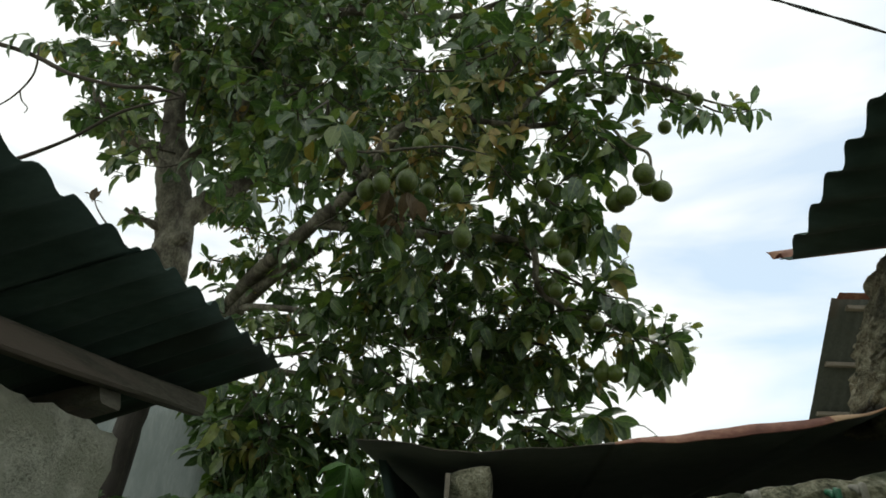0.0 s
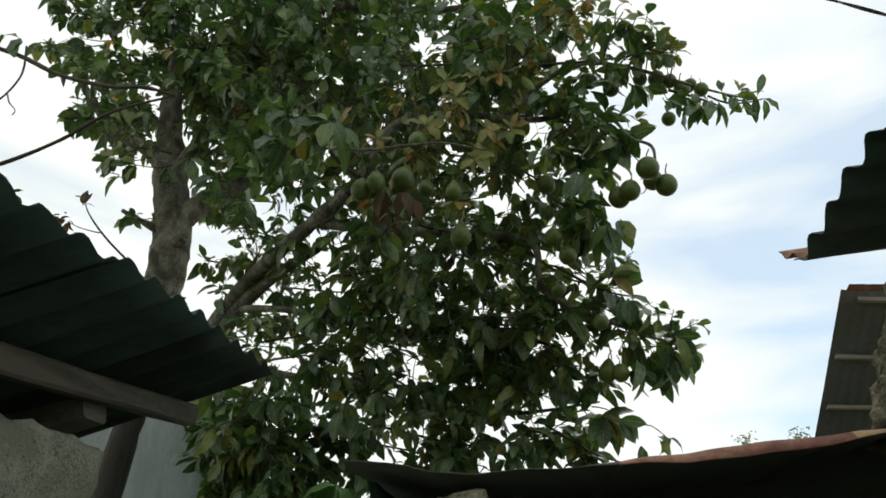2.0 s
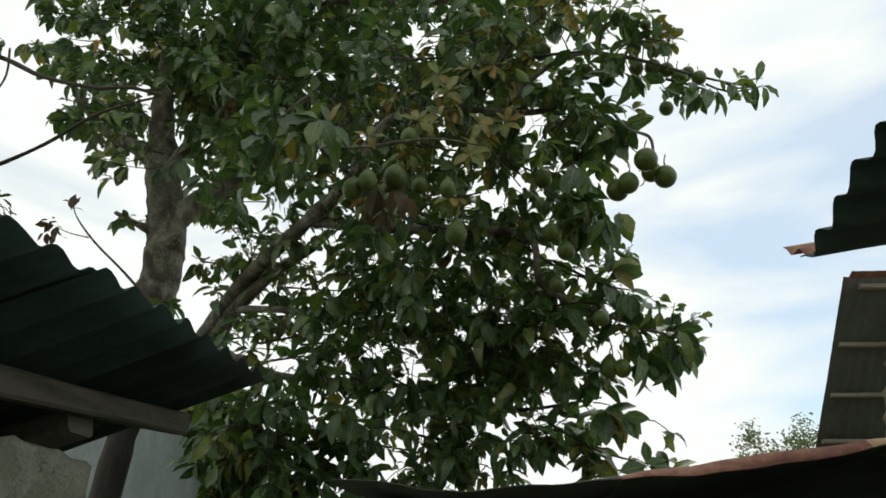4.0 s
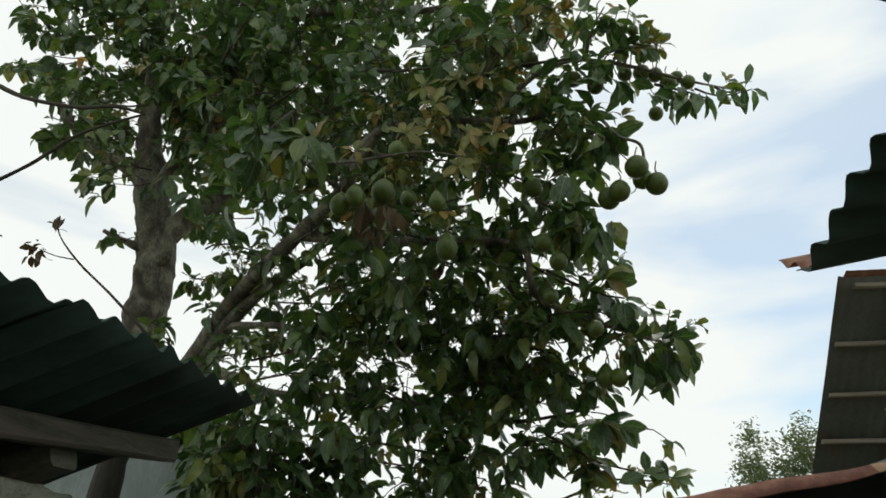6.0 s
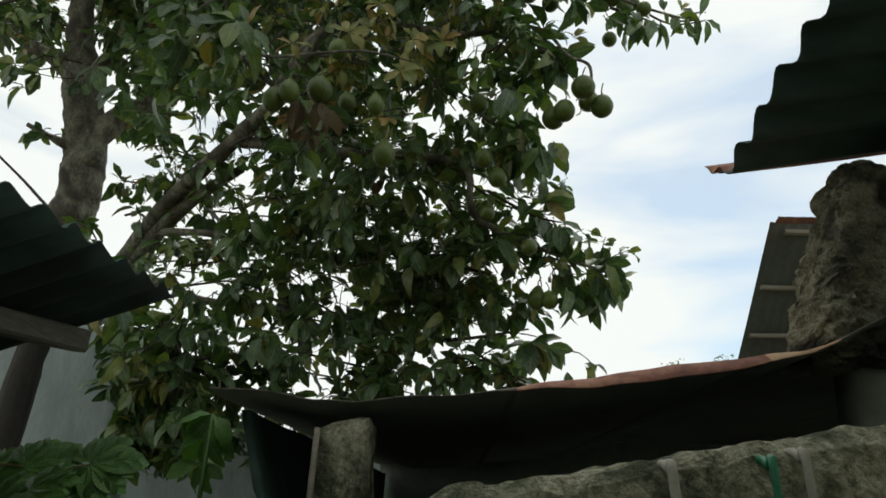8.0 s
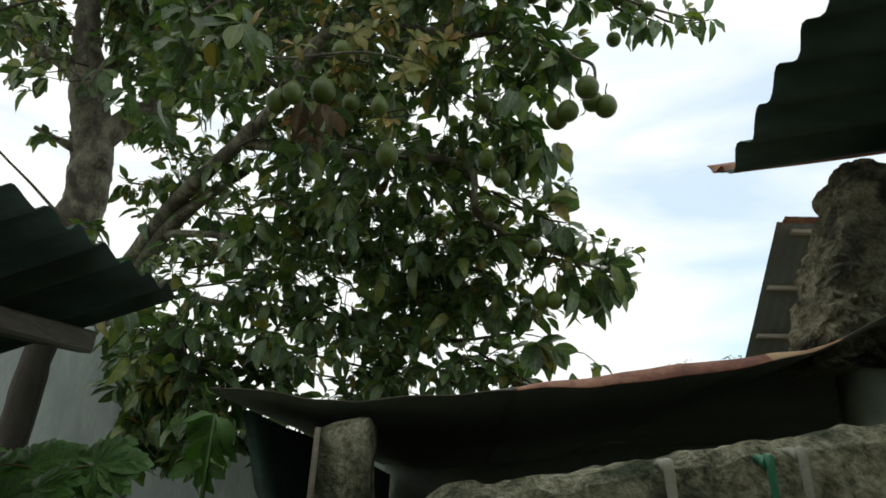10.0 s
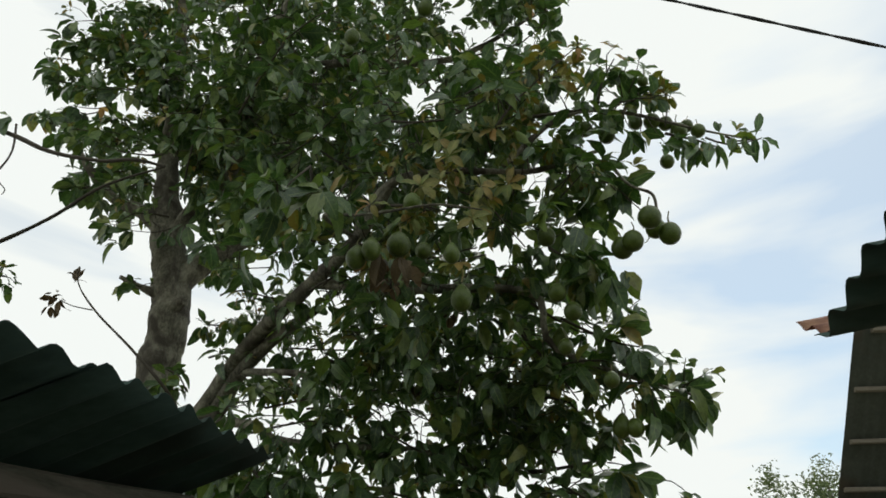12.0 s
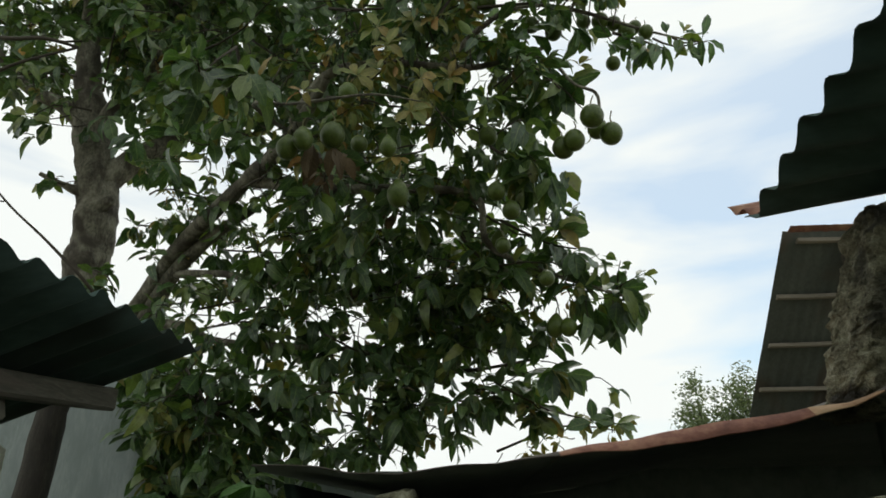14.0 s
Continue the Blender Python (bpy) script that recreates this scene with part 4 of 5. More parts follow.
bough((-1.4, 3.5, 3.8), (-0.98, 3.3, 3.76), 0.1, 20)
bough((-2.8, 4.2, 6.4), (-1.76, 4.2, 6.52), 0.35, 72)
bough((-2.49, 4.1, 5.24), (-1.6, 4.1, 4.91), 0.2, 38)
bough((-1.54, 4.2, 5.56), (-0.43, 4.2, 6.04), 0.35, 80)
# two high boughs out of view, added to darken the crown from above
bough((-3.41, 3.4, 8.4), (0.33, 3.0, 6.71), 0.5, 130)
bough((-2.94, 3.0, 9.83), (0.39, 2.6, 7.27), 0.5, 116)
bough((-2.67, 3.9, 5.44), (-2.52, 3.9, 6.31), 0.2, 44)
bough((-1.09, 3.4, 2.57), (-0.63, 3.4, 2.58), 0.08, 29)
bough((-1.3, 3.3, 3.86), (-0.54, 3.0, 3.53), 0.13, 38)
bough((-0.82, 3.0, 3.98), (-0.33, 2.8, 3.58), 0.15, 32)
bough((-1.16, 3.9, 3.2), (-0.33, 3.8, 3.19), 0.14, 38)
bough((-0.11, 3.5, 2.82), (0.38, 3.3, 2.79), 0.14, 29)
bough((0.28, 3.2, 2.64), (0.52, 3.15, 2.46), 0.06, 30)
bough((-0.05, 3.5, 2.82), (0.2, 3.4, 2.5), 0.12, 46)
bough((-0.42, 3.4, 2.55), (-0.14, 3.4, 2.4), 0.11, 30)
bough((0.26, 3.3, 2.26), (0.56, 3.3, 2.15), 0.06, 24)
bough((-0.05, 3.5, 3.02), (0.28, 3.4, 2.8), 0.1, 34)



def whorl(c, long, *headings, tone="green", store=leaves, slim=1.0):
    """Single leaves round a twig's tip; headings in degrees, 0 to the east and 90 straight up."""
    for a in headings:
        d = Vector((math.cos(math.radians(a)), rng.uniform(-0.55, 0.2), math.sin(math.radians(a)))).normalized()
        n = Vector((rng.gauss(0, 0.35), -0.8 + rng.gauss(0, 0.3), 0.5 + rng.gauss(0, 0.3)))
        x = d.cross(n).normalized()
        m = Matrix.Translation(Vector(c)) @ Matrix((x, d, x.cross(d))).transposed().to_4x4() @ Matrix.Scale(long * rng.uniform(0.85, 1.12), 4) @ Matrix.Diagonal((slim, 1, 1, 1))
        store.append((m, rng.choice((0, 1, 3)), tone))


# the long fruiting twig
whorl((1.02, 2.66, 3.54), 0.16, 230, 238, slim=0.7)
whorl((1.06, 2.64, 3.53), 0.15, 228, 250, slim=0.7)
whorl((1.09, 2.66, 3.54), 0.15, 264, 282, slim=0.62)
whorl((1.11, 2.66, 3.59), 0.06, 85, 110, 290, slim=0.7)
whorl((1.18, 2.66, 3.59), 0.07, 60, 95, 20, slim=0.7)
whorl((1.22, 2.66, 3.57), 0.1, 30, 238, slim=0.62)
whorl((1.25, 2.66, 3.56), 0.13, 256, 70, slim=0.6)
whorl((1.27, 2.66, 3.55), 0.1, 285, 330, slim=0.7)
add_twig((1.05, 2.66, 3.57), (1.27, 2.66, 3.545), 0.005, 0.003)
# leaves that hang behind the big fruit
whorl((0.66, 2.66, 3.4), 0.11, 200, 250, 290, 330, 150)
whorl((0.6, 2.66, 3.44), 0.11, 180, 230, 270, 310, 60)
whorl((0.63, 2.66, 3.3), 0.11, 190, 240, 275, 320)
whorl((0.73, 2.62, 3.42), 0.07, 20, 60, 120, 340, tone="young")
whorl((0.56, 2.66, 3.36), 0.11, 210, 255, 285, 130)
whorl((0.6, 2.66, 3.2), 0.11, 215, 250, 285, 310)
whorl((0.55, 2.66, 3.1), 0.11, 200, 240, 270, 300)
# under the big fruit
whorl((0.52, 2.5, 2.86), 0.11, 200, 245, 180)
whorl((0.57, 2.48, 2.85), 0.13, 262, 280, 230)
whorl((0.62, 2.5, 2.88), 0.12, 285, 262, 300)
whorl((0.5, 2.46, 2.84), 0.14, 178, 190)
# broad pale leaves on the near twig
whorl((-0.31, 1.85, 2.86), 0.125, 195, 214, 236, 265, 305, 150)
whorl((-0.29, 1.87, 2.85), 0.085, 275, 318, 340, 100, 60)
whorl((-1.5, 3.7, 3.69), 0.14, 205, 235, 265, 290, 320, 345)
whorl((-1.28, 3.0, 3.42), 0.16, 205, 240, 285)
# young reddish shoots
whorl((0.0, 2.25, 3.16), 0.085, 60, 110, 150, 200, 330, 300, 350, tone="young")
whorl((0.11, 2.25, 3.02), 0.07, 20, 80, 140, 300, 340, 260, tone="young")
whorl((0.1, 2.25, 3.36), 0.07, 30, 75, 120, 170, 210, 300, tone="young")
whorl((0.27, 2.3, 3.58), 0.07, 20, 70, 110, 160, 250, 320, tone="young")
whorl((-0.2, 2.0, 2.9), 0.06, 20, 80, 150, 200, 300, tone="young")
for c_ in ((0.02, 2.2, 3.22), (0.13, 2.2, 3.08), (0.1, 2.18, 2.94), (0.18, 2.2, 3.33), (-0.02, 2.2, 3.3), (-0.08, 2.2, 3.1), (0.22, 2.3, 3.15), (0.47, 2.3, 3.7)):
    whorl(c_, 0.075, 25, 70, 115, 165, 215, 265, 320, tone="young")
# withered bunch under the fruit
whorl((-0.17, 2.05, 2.75), 0.12, 252, 270, tone="dry")
whorl((-0.11, 2.04, 2.74), 0.11, 262, 290, tone="dry")
whorl((-0.08, 2.05, 2.71), 0.085, 262, 300, tone="dry")
# low bough over the lean-to
whorl((0.72, 3.1, 2.68), 0.12, 60, 100, 150, 20, 270)
whorl((0.72, 3.08, 2.6), 0.13, 250, 272, 290)
whorl((0.79, 3.1, 2.55), 0.14, 245, 262, 278, 295)
whorl((0.82, 3.1, 2.62), 0.12, 75, 110, 40, 150, 310)
whorl((0.88, 3.1, 2.59), 0.13, 262, 280, 50, 90)
whorl((0.91, 3.08, 2.54), 0.13, 255, 275, 295)
whorl((0.96, 3.1, 2.57), 0.1, 350, 310, 30, 280)
add_twig((0.6, 3.1, 2.66), (0.97, 3.1, 2.58), 0.007, 0.003)
whorl((0.63, 2.9, 2.83), 0.13, 10, 345, 30, 320, 160, 200)
whorl((0.69, 2.9, 2.73), 0.12, 320, 295, 270, 245, 10)
whorl((0.52, 2.9, 2.86), 0.12, 60, 20, 140, 300)
add_twig((0.4, 2.95, 2.9), (0.7, 2.9, 2.74), 0.007, 0.003)
whorl((0.6, 3.2, 2.32), 0.15, 335, 315, 290, 265, 240, 10, 190)
whorl((0.66, 3.18, 2.3), 0.13, 345, 320, 300)
whorl((0.84, 3.2, 2.09), 0.11, 355, 20, 160, 200, 120, 330)
whorl((0.75, 3.2, 2.1), 0.11, 20, 150, 190, 340, 90)
add_twig((0.35, 3.3, 2.3), (0.86, 3.2, 2.09), 0.006, 0.003)
# upright shoots along the crown's rim
for c_, a_ in (((0.75, 2.75, 4.22), 90), ((0.87, 2.75, 4.07), 80), ((0.92, 2.75, 3.99), 75), ((0.97, 2.75, 3.9), 70), ((0.59, 2.75, 4.22), 95), ((0.5, 2.75, 4.1), 100), ((0.8, 2.75, 4.12), 85)):
    whorl(c_, 0.075, a_ - 50, a_ - 18, a_ + 12, a_ + 45, tone=rng.choice(("young", "green")))
    add_twig((c_[0] - 0.05, c_[1], c_[2] - 0.18), c_, 0.004, 0.002)
# drooping tips beside the trunk
for c_, s_ in (((-3.0, 3.5, 5.75), 0.19), ((-2.98, 3.5, 5.25), 0.19), ((-2.86, 3.5, 5.45), 0.17), ((-2.74, 3.5, 4.88), 0.16), ((-2.92, 3.5, 4.83), 0.15), ((-2.5, 3.5, 4.3), 0.17), ((-3.05, 3.5, 6.18), 0.18), ((-2.3, 3.6, 3.96), 0.15), ((-2.14, 3.6, 3.9), 0.15), ((-2.5, 3.6, 4.26), 0.16)):
    whorl(c_, s_, 185, 212, 240, 262, 285, 150)
    add_twig((c_[0] + 0.2, c_[1] + 0.08, c_[2] + 0.05), c_, 0.005, 0.0025)
# hanging row of leaves on a thin side twig, and two leaves that have turned
add_twig((-2.5, 3.5, 4.83), (-3.04, 3.5, 4.86), 0.006, 0.003)
for x_, z_, a_ in ((-3.04, 4.86, 248), (-2.96, 4.85, 285), (-2.9, 4.83, 262), (-2.82, 4.83, 275), (-2.72, 4.82, 290), (-2.66, 4.82, 255)):
    whorl((x_, 3.5, z_), 0.15, a_, a_ + 25)
whorl((-2.24, 3.4, 4.33), 0.14, 275, tone="yellowed")
whorl((-2.46, 3.4, 4.76), 0.1, 320, 290, tone="yellowed")
# dense shaded leaves behind the fork
bough((-2.2, 4.2, 5.1), (-1.72, 4.2, 5.35), 0.16, 130)
bough((-1.9, 4.25, 4.95), (-1.5, 4.2, 5.0), 0.14, 90)
bough((-2.2, 4.3, 5.1), (-2.6, 4.2, 5.5), 0.18, 70)
bough((-2.15, 4.3, 5.1), (-1.95, 4.2, 5.5), 0.16, 60)
bough((-2.25, 4.35, 5.3), (-1.95, 4.3, 4.72), 0.13, 80)
bough((-2.1, 4.35, 4.85), (-1.8, 4.3, 5.05), 0.12, 60)
bough((-2.6, 4.25, 4.75), (-3.0, 4.2, 4.9), 0.15, 60)
bough((-2.6, 4.25, 5.15), (-3.1, 4.2, 5.3), 0.16, 60)
bough((-2.5, 4.2, 4.45), (-2.75, 4.15, 4.55), 0.09, 24)
bough((-0.4, 2.5, 3.05), (-0.1, 2.45, 3.1), 0.06, 20, "young")
bough((-1.35, 3.4, 2.42), (-1.0, 3.35, 2.34), 0.06, 30)
bough((-2.0, 4.3, 4.35), (-1.6, 4.25, 4.5), 0.1, 60)
bough((-2.0, 4.3, 4.05), (-1.7, 4.25, 4.0), 0.07, 30)
whorl((-1.42, 3.0, 3.53), 0.15, 200, 222, 285, 325)
bough((-0.15, 3.2, 4.45), (0.35, 3.1, 4.4), 0.14, 60)
bough((-0.15, 3.15, 4.1), (0.34, 3.1, 3.98), 0.14, 60)
bough((-0.12, 3.2, 3.66), (0.29, 3.1, 3.62), 0.13, 50)
bough((-0.05, 3.2, 3.25), (0.28, 3.1, 3.17), 0.1, 34)
bough((-0.46, 3.6, 3.0), (-0.1, 3.5, 3.1), 0.1, 30)
bough((-0.86, 3.5, 2.71), (-0.45, 3.5, 2.64), 0.1, 34)
bough((-2.2, 3.7, 5.05), (-2.3, 3.65, 5.6), 0.12, 50)

TONES = {"green": LEAF, "young": YOUNG, "dry": DRY, "yellowed": YELLOWED, "sapling": FERN}


def grow(store, owner, near, prefix="leaf"):
    """The nearest leaves one by one; the others as one crown for each tone."""
    store.sort(key=lambda q: q[0].translation.y)
    single = {}
    for m, s, tone in store[:near]:
        if (s, tone) not in single:
            single[s, tone] = mesh_of(prefix, SHAPES[s][0], SHAPES[s][1], TONES[tone], True, BLADE_UV)
        ob = part(prefix, single[s, tone])
        ob.matrix_basis = m
        if owner is avocado_tree:
            # each single leaf hangs from the limb nearest to it
            ob.parent = min(limbs, key=lambda q: min((p - m.translation).length for p in q[1]))[0]
        else:
            under(ob, owner)
    for tone, material in TONES.items():
        verts, faces, k = [], [], 0
        for m, s, own in store[near:]:
            if own != tone:
                continue
            mat = np.array(m)
            v = SHAPES[s][0] @ mat[:3, :3].T + mat[:3, 3]
            verts.append(v)
            faces.extend([tuple(i + k for i in q) for q in SHAPES[s][1]])
            k += len(v)
        if verts:
            tagged(under(part("crown", mesh_of("crown", np.concatenate(verts), faces, material, True, np.tile(BLADE_UV, (len(verts), 1))), None, tone + " leaves of the crown"), owner), kind="stuff")


grow(leaves, avocado_tree, 300)
tagged(under(part("twig", mesh_of("twig", twigs[0], twigs[1], TWIG, True)), avocado_tree), kind="stuff")


def avocado_mesh(ratio):
    """Round to pear-shaped fruit, 1 wide, hung from its top at the origin."""
    verts, faces, n, m = [], [], 14, 16
    for i in range(n + 1):
        a = math.pi * i / n
        neck = max(0.0, math.cos(a)) ** 1.3 * (ratio - 1) * 2.2
        r = 0.5 * math.sin(a) * (1 - 0.75 * neck)
        z = 0.5 * ratio * (math.cos(a) + neck * 0.35)
        for j in range(m):
            t = 2 * math.pi * j / m
            verts.append((r * math.cos(t), r * math.sin(t) * 0.97, z - 0.5 * ratio * (1 + (ratio - 1) * 0.385)))
    for i in range(n):
        for j in range(m):
            k, q = i * m + j, i * m + (j + 1) % m
            faces.append((k, k + m, q + m, q))
    return mesh_of("avocado", verts, faces, FRUIT, True)


FRUIT.node_tree.nodes["Principled BSDF"].inputs["Specular IOR Level"].default_value = 0.35
for tin in (ZINC, SHADE_BOARD):
    tin.node_tree.nodes["Principled BSDF"].inputs["Specular IOR Level"].default_value = 0.2
AVOCADO = {1.05: avocado_mesh(1.05), 1.25: avocado_mesh(1.25)}
v_, f_ = tube_data([(0, 0, -0.03), (0.06, 0, 0.2), (0, 0.12, 0.5)], [0.05, 0.03, 0.028], 6, 0, 0, 4)
STEM = mesh_of("stem", v_, f_, STALK, True)


def hang_avocado(x, y, z, wide, ratio):
    """A fruit whose middle lies at x, y, z."""
    ob = part("avocado", AVOCADO[ratio])
    ob.matrix_world = Matrix.Translation((x, y, z + 0.5 * wide * ratio)) @ pose(0, 0, 0, rng.uniform(-10, 10), rng.uniform(-10, 10), rng.uniform(0, 360)) @ Matrix.Scale(wide, 4)
    part("stem", STEM, ob)
    tagged(ob, "round green avocado hanging from its stalk" if ratio < 1.2 else "pear-shaped green avocado hanging from its stalk", "avocado", "avocados on the tree")


hang_avocado(-0.24, 2.03, 2.73, 0.065, 1.25)
hang_avocado(-0.19, 2.0, 2.74, 0.061, 1.25)
hang_avocado(-0.11, 2.03, 2.77, 0.076, 1.05)
hang_avocado(-0.06, 2.2, 2.84, 0.056, 1.05)
hang_avocado(0.04, 2.1, 2.77, 0.053, 1.25)
hang_avocado(0.06, 2.22, 2.67, 0.072, 1.25)
hang_avocado(-0.1, 2.15, 3.0, 0.065, 1.05)
hang_avocado(0.785, 2.42, 2.98, 0.08, 1.05)
hang_avocado(0.715, 2.38, 3.02, 0.084, 1.05)
hang_avocado(0.65, 2.4, 2.945, 0.076, 1.05)
hang_avocado(0.61, 2.45, 2.945, 0.08, 1.05)
hang_avocado(0.757, 2.5, 3.045, 0.076, 1.05)
hang_avocado(0.93, 2.88, 3.62, 0.067, 1.05)
hang_avocado(0.82, 2.85, 3.83, 0.069, 1.05)
hang_avocado(0.89, 2.85, 3.83, 0.080, 1.05)
hang_avocado(0.95, 2.85, 3.82, 0.069, 1.05)
hang_avocado(1.0, 2.85, 3.77, 0.079, 1.05)
hang_avocado(1.07, 2.8, 3.72, 0.066, 1.05)
hang_avocado(1.06, 2.9, 3.83, 0.064, 1.05)
hang_avocado(0.37, 2.5, 3.65, 0.076, 1.05)
hang_avocado(0.31, 2.5, 3.62, 0.067, 1.05)
hang_avocado(0.64, 2.6, 3.57, 0.072, 1.05)
hang_avocado(0.55, 2.6, 3.62, 0.068, 1.05)
hang_avocado(0.376, 2.45, 2.78, 0.066, 1.05)
hang_avocado(0.423, 2.45, 2.705, 0.066, 1.05)
hang_avocado(0.39, 2.5, 2.6, 0.056, 1.05)
hang_avocado(0.53, 2.5, 2.475, 0.055, 1.05)
hang_avocado(0.613, 3.0, 2.454, 0.076, 1.25)
hang_avocado(0.651, 2.98, 2.44, 0.072, 1.05)
hang_avocado(0.59, 3.1, 2.71, 0.076, 1.25)
hang_avocado(-0.52, 2.6, 4.31, 0.079, 1.25)
hang_avocado(-0.53, 2.6, 4.21, 0.056, 1.05)
hang_avocado(-0.49, 2.6, 4.13, 0.077, 1.25)
hang_avocado(-0.19, 2.84, 4.74, 0.094, 1.05)
hang_avocado(0.07, 3.2, 5.09, 0.070, 1.05)
hang_avocado(0.17, 3.3, 5.1, 0.072, 1.05)
hang_avocado(0.35, 2.6, 3.1, 0.076, 1.05)
hang_avocado(0.4, 3.0, 2.83, 0.076, 1.25)
hang_avocado(0.82, 2.6, 3.86, 0.050, 1.05)

# ---- vine and dry twig over the tin roof ----
vine = thing("vine", (-1.9, 2.3, 1.9), "dark leafless climbing stem strung across to the tree", "vine")
under(limb("stem", [(-2.6, 2.2, 3.75), (-1.89, 2.2, 3.54), (-1.59, 2.2, 3.395), (-1.35, 2.2, 3.325), (-1.2, 2.2, 3.315), (-1.1, 2.25, 3.31)], [0.011, 0.01, 0.009, 0.008, 0.007, 0.005], TWIG, None, 7, 3.0, 0.15, 6), vine)
under(limb("stem", [(-2.5, 2.2, 2.75), (-1.9, 2.2, 2.9), (-1.68, 2.2, 2.97), (-1.48, 2.2, 3.07), (-1.3, 2.2, 3.2), (-1.1, 2.25, 3.31)], [0.01, 0.009, 0.008, 0.007, 0.006, 0.004], TWIG, None, 7, 5.0, 0.15, 6), vine)
under(limb("stem", [(-1.78, 2.2, 3.55), (-1.75, 2.2, 3.41), (-1.78, 2.2, 3.31), (-1.84, 2.2, 3.24), (-1.95, 2.2, 3.18)], [0.005, 0.004, 0.004, 0.003, 0.002], TWIG, None, 5, 6.0, 0.15, 4), vine)
under(limb("tendril", [(-1.78, 2.2, 3.31), (-1.755, 2.2, 3.26), (-1.715, 2.2, 3.22), (-1.72, 2.2, 3.195)], [0.003, 0.003, 0.002, 0.002], TWIG, None, 5, 7.0, 0.1, 4), vine)
dry_twig = thing("dry_twig", (-1.62, 3.9, 2.78), "dry twig with shrivelled brown leaves rising behind the roof", "twig")
under(limb("stem", [(-1.62, 3.9, 2.78), (-1.25, 3.1, 2.42), (-1.0, 2.5, 2.44), (-1.14, 2.4, 2.605), (-1.32, 2.4, 2.76), (-1.43, 2.4, 2.88), (-1.46, 2.4, 2.96)], [0.012, 0.01, 0.007, 0.005, 0.004, 0.003, 0.002], TWIG, None, 6, 1.0, 0.1, 6), dry_twig)
under(limb("stem", [(-1.35, 2.4, 2.78), (-1.43, 2.4, 2.80), (-1.5, 2.4, 2.83)], [0.003, 0.002, 0.0015], TWIG, None, 5, 2.0, 0.1, 4), dry_twig)

crisp = []
for p_, o_, s_, c_ in (((-1.46, 2.4, 2.93), (0.1, 0, 1), 0.07, 2), ((-1.5, 2.4, 2.84), (-1, 0, -0.2), 0.06, 5), ((-1.54, 2.41, 2.82), (-1, 0, -0.4), 0.05, 5), ((-1.52, 2.38, 2.86), (-0.6, 0, 0.6), 0.03, 5)):
    rosette(Vector(p_), o_, s_, c_, "dry", crisp)
for p_, d_, s_ in (((-1.455, 2.4, 2.90), (-0.15, 0, 1), 0.085), ((-1.46, 2.41, 2.91), (0.12, 0.1, 1), 0.07)):
    d_ = Vector(d_).normalized()
    x_ = d_.cross(Vector((0, -1, 0.2))).normalized()
    crisp.append((Matrix.Translation(p_) @ Matrix((x_, d_, x_.cross(d_))).transposed().to_4x4() @ Matrix.Scale(s_, 4), 0, "dry"))
grow(crisp, dry_twig, 19, "dry_leaf")
vine_leaves = []
whorl((-1.9, 2.2, 3.61), 0.115, 262, 250, 185, store=vine_leaves)
whorl((-1.83, 2.2, 3.6), 0.12, 285, 272, 160, store=vine_leaves)
grow(vine_leaves, vine, 6)

# ---- tall weeds between the sheds ----
def lobed_leaf(seed):
    """Palmate leaf: seven lobes, each with side teeth, about a palm wide."""
    own, verts, faces = random.Random(seed), [], []
    for q in range(7):
        a = math.radians(-126 + 42 * q)
        long = (1.0 - 0.12 * abs(q - 3)) * own.uniform(0.9, 1.1)
        for b, f, lo in ((0, 1.0, 0.0), (-0.75, 0.45, 0.38), (0.75, 0.45, 0.38), (-0.7, 0.28, 0.62), (0.7, 0.28, 0.62)):
            v, fc = leaf_shape(0.35, 0.95, 0.1)
            v = v * np.array((f * 1.3, f, f)) * long
            c, d = math.cos(b), math.sin(b)
            v = np.stack((v[:, 0] * c - v[:, 1] * d, v[:, 0] * d + v[:, 1] * c + lo * long, v[:, 2] - 0.3 * lo * lo * long), 1)
            c, d = math.cos(a), math.sin(a)
            v = np.stack((v[:, 0] * c - v[:, 1] * d, v[:, 0] * d + v[:, 1] * c, v[:, 2]), 1)
            k = len(verts)
            verts.extend(v.tolist())
            faces.extend([tuple(g + k for g in h) for h in fc])
    return mesh_of("leaf", verts, faces, FERN, True, np.tile(BLADE_UV, (len(verts) // len(BLADE_UV), 1)))


PALMS = [lobed_leaf(3), lobed_leaf(8), lobed_leaf(12)]


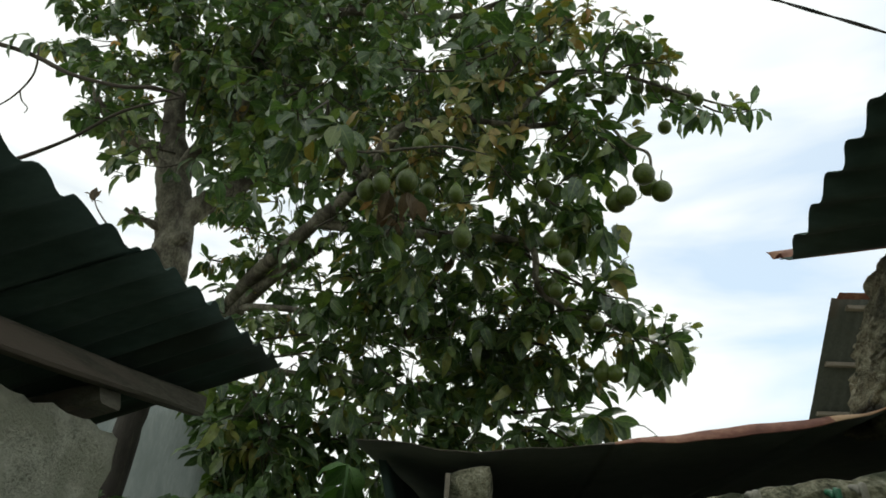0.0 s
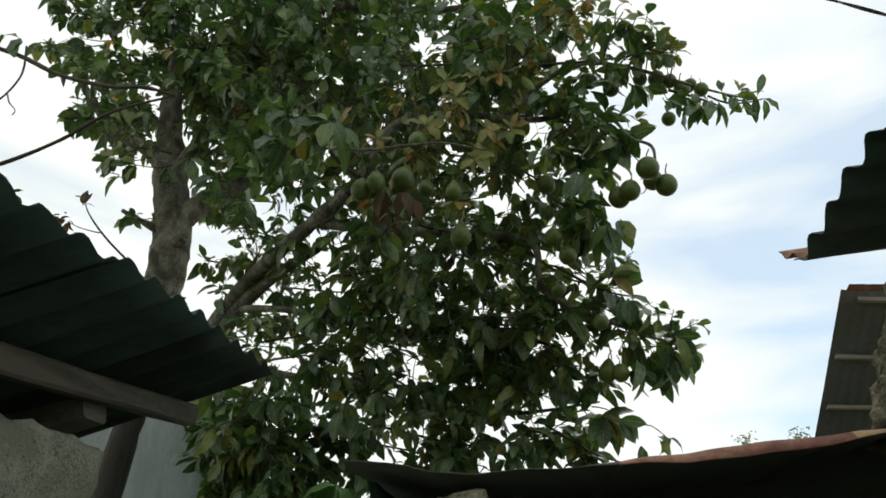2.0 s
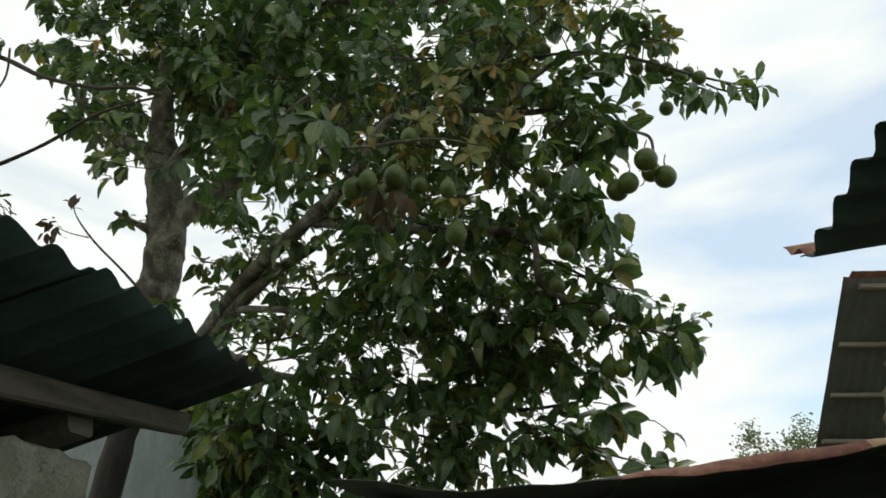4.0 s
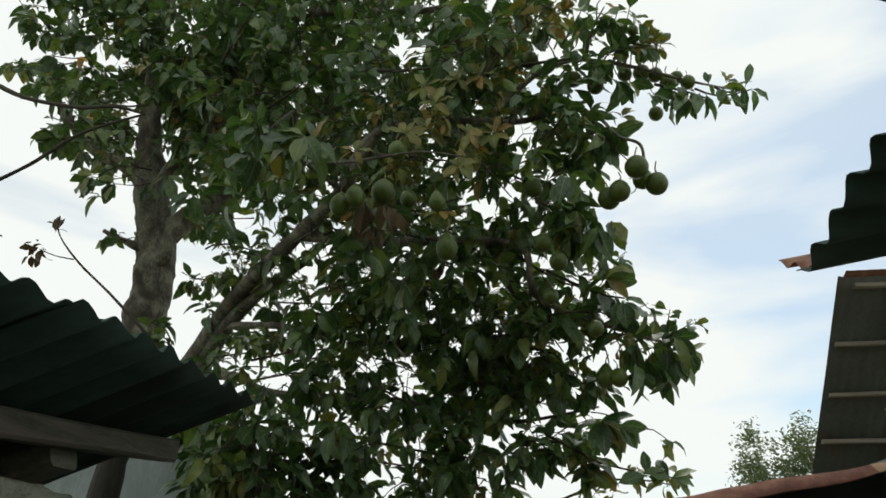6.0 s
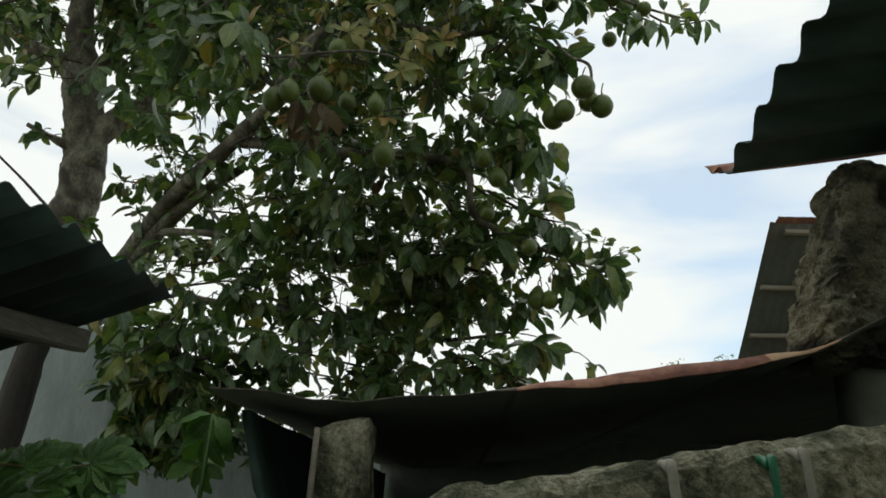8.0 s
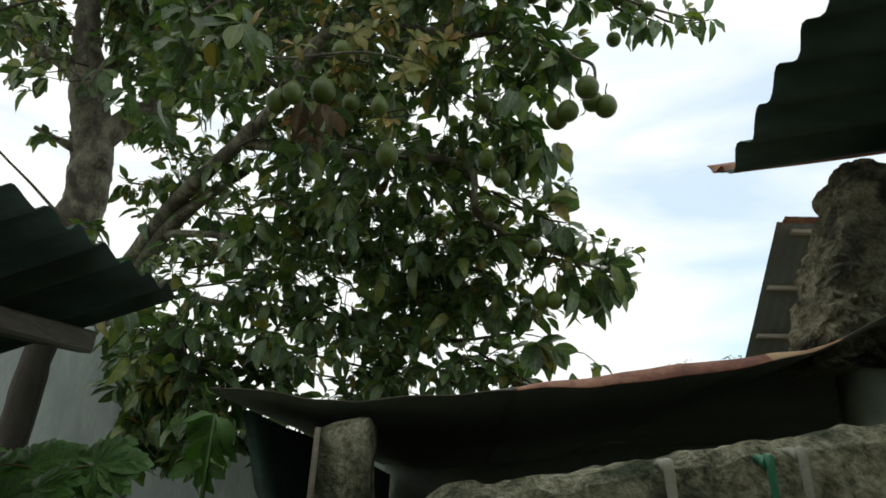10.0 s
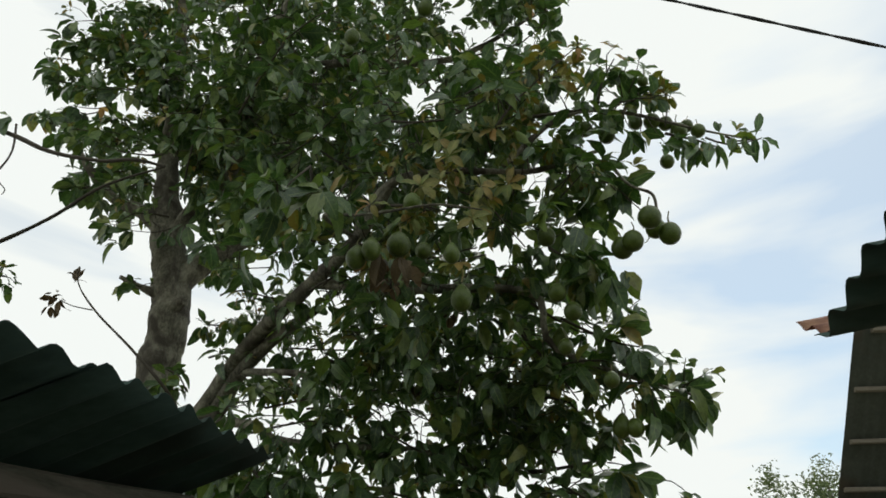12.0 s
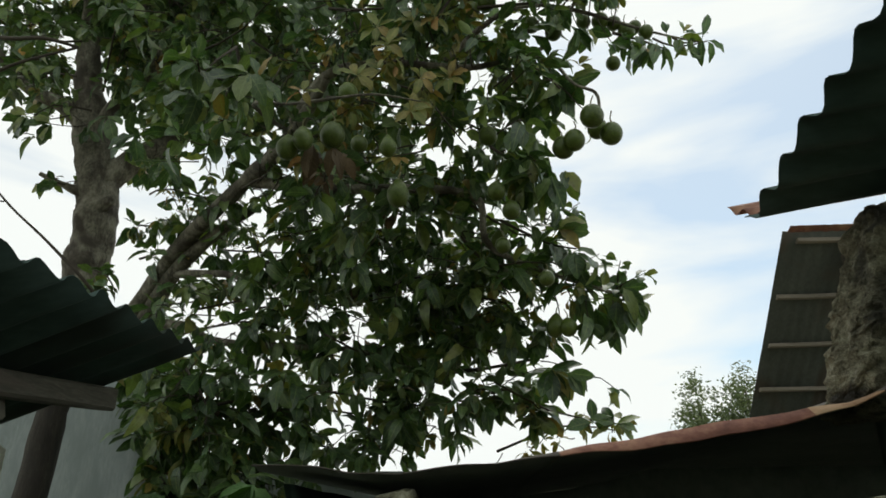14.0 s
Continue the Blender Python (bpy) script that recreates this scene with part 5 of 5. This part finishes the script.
def lobed_weed(x, y, z, size, arms, seed, label):
    w = thing("lobed_weed", (x, y, 0), label, "plant", "lobed weeds")
    under(limb("stem", [(x, y, -0.05), (x - 0.03, y, z * 0.5), (x, y, z)], [0.014, 0.01, 0.007], FERN, None, 7, seed, 0.1, 5), w)
    own = random.Random(seed)
    for q in range(arms):
        t = own.uniform(0, 0.6) + q * 2.4
        d = Vector((math.cos(t), math.sin(t), own.uniform(0.1, 0.7))).normalized()
        base = Vector((x, y, z - 0.02 - 0.025 * q))
        tip = base + d * own.uniform(0.09, 0.15)
        under(limb("stalk", [base, base.lerp(tip, 0.5) + Vector((0, 0, 0.015)), tip], [0.004, 0.003, 0.0025], STALK, None, 5, seed, 0, 3), w)
        out = (d * Vector((1, 0.3, 1)) + Vector((0, 0, -own.uniform(0.2, 0.8)))).normalized()
        n = Vector((own.gauss(0, 0.3), own.gauss(0, 0.3) - 1.3, 0.6))
        xx = out.cross(n).normalized()
        ob = under(part("leaf", PALMS[q % 3]), w)
        ob.matrix_basis = Matrix.Translation(tip) @ Matrix((xx, out, xx.cross(out))).transposed().to_4x4() @ Matrix.Scale(size * own.uniform(0.8, 1.15), 4)


lobed_weed(-0.80, 1.98, 1.71, 0.15, 8, 4, "lush dark green weed with deeply lobed leaves beside the wall")
lobed_weed(-0.64, 1.97, 1.68, 0.14, 6, 6, "lush green weed with deeply lobed leaves in the gap")
sapling = thing("sapling", (-0.03, 1.34, 0), "young sapling with broad pale green leaves by the lean-to", "plant")
under(limb("stem", [(-0.05, 1.36, -0.05), (-0.045, 1.35, 0.9), (-0.03, 1.34, 1.765)], [0.008, 0.006, 0.003], FERN, None, 6, 9, 0.1, 5), sapling)
broad = []
whorl((-0.03, 1.34, 1.765), 0.056, 184, 214, 240, 275, 318, tone="sapling", store=broad)
whorl((-0.035, 1.345, 1.735), 0.05, 195, 228, 262, 300, 335, tone="sapling", store=broad)
whorl((-0.04, 1.35, 1.7), 0.05, 200, 250, 290, 330, tone="sapling", store=broad)
grow(broad, sapling, 14)

# ---- far trees and cable ----
def far_tree(x, y, z, r, seed):
    t = thing("far_tree", (x, y, 0), "distant pale green tree against the sky", "tree", "far trees")
    under(limb("trunk", [(x, y, -0.2), (x + 0.2, y, z * 0.5), (x, y, z)], [0.16, 0.1, 0.03], BARK, None, 8, seed, 0.15, 4), t)
    own = random.Random(seed)
    verts, faces, k = [], [], 0
    for c in range(66):
        d = Vector((own.gauss(0, 1), own.gauss(0, 1), own.gauss(0, 1))).normalized() * own.uniform(0.3, 1.0)
        c0 = Vector((x, y, z - 0.95 * r)) + Vector((d.x * r, d.y * r, d.z * r * 1.9))
        for q in range(55):
            p = c0 + Vector((own.gauss(0, 0.17), own.gauss(0, 0.17), own.gauss(0, 0.16))) * r
            m = np.array(Matrix.Translation(p) @ Euler((own.uniform(0, 6.3), own.uniform(0, 6.3), own.uniform(0, 6.3))).to_matrix().to_4x4() @ Matrix.Scale(own.uniform(0.065, 0.13), 4))
            v = SHAPES[q % 4][0] @ m[:3, :3].T + m[:3, 3]
            verts.append(v)
            faces.extend([tuple(i + k for i in g) for g in SHAPES[q % 4][1]])
            k += len(v)
    tagged(under(part("crown", mesh_of("crown", np.concatenate(verts), faces, FAR_LEAF, True, np.tile(BLADE_UV, (len(verts), 1)))), t), kind="stuff")


far_tree(6.4, 20, 5.0, 0.78, 3)
far_tree(7.75, 20, 5.25, 0.78, 5)

cable = thing("overhead_cable", (0.62, 3.0, 5.065), "twisted black overhead cable crossing the sky", "cable")
for turn_ in (0.0, math.pi):
    run, n_ = [], 340
    for q_ in range(n_ + 1):
        x_ = -4.0 + 11.0 * q_ / n_
        z_ = 5.052 - 0.498 * (x_ - 0.62) + 0.0016 * (x_ - 1.4) ** 2
        a_ = turn_ + x_ * 13.8
        run.append((x_, 3.0 + 0.0045 * math.cos(a_), z_ + 0.0045 * math.sin(a_)))
    under(limb("strand", run, [0.0056] * (n_ + 1), RUBBER, None, 5, 0, 0, 1), cable)
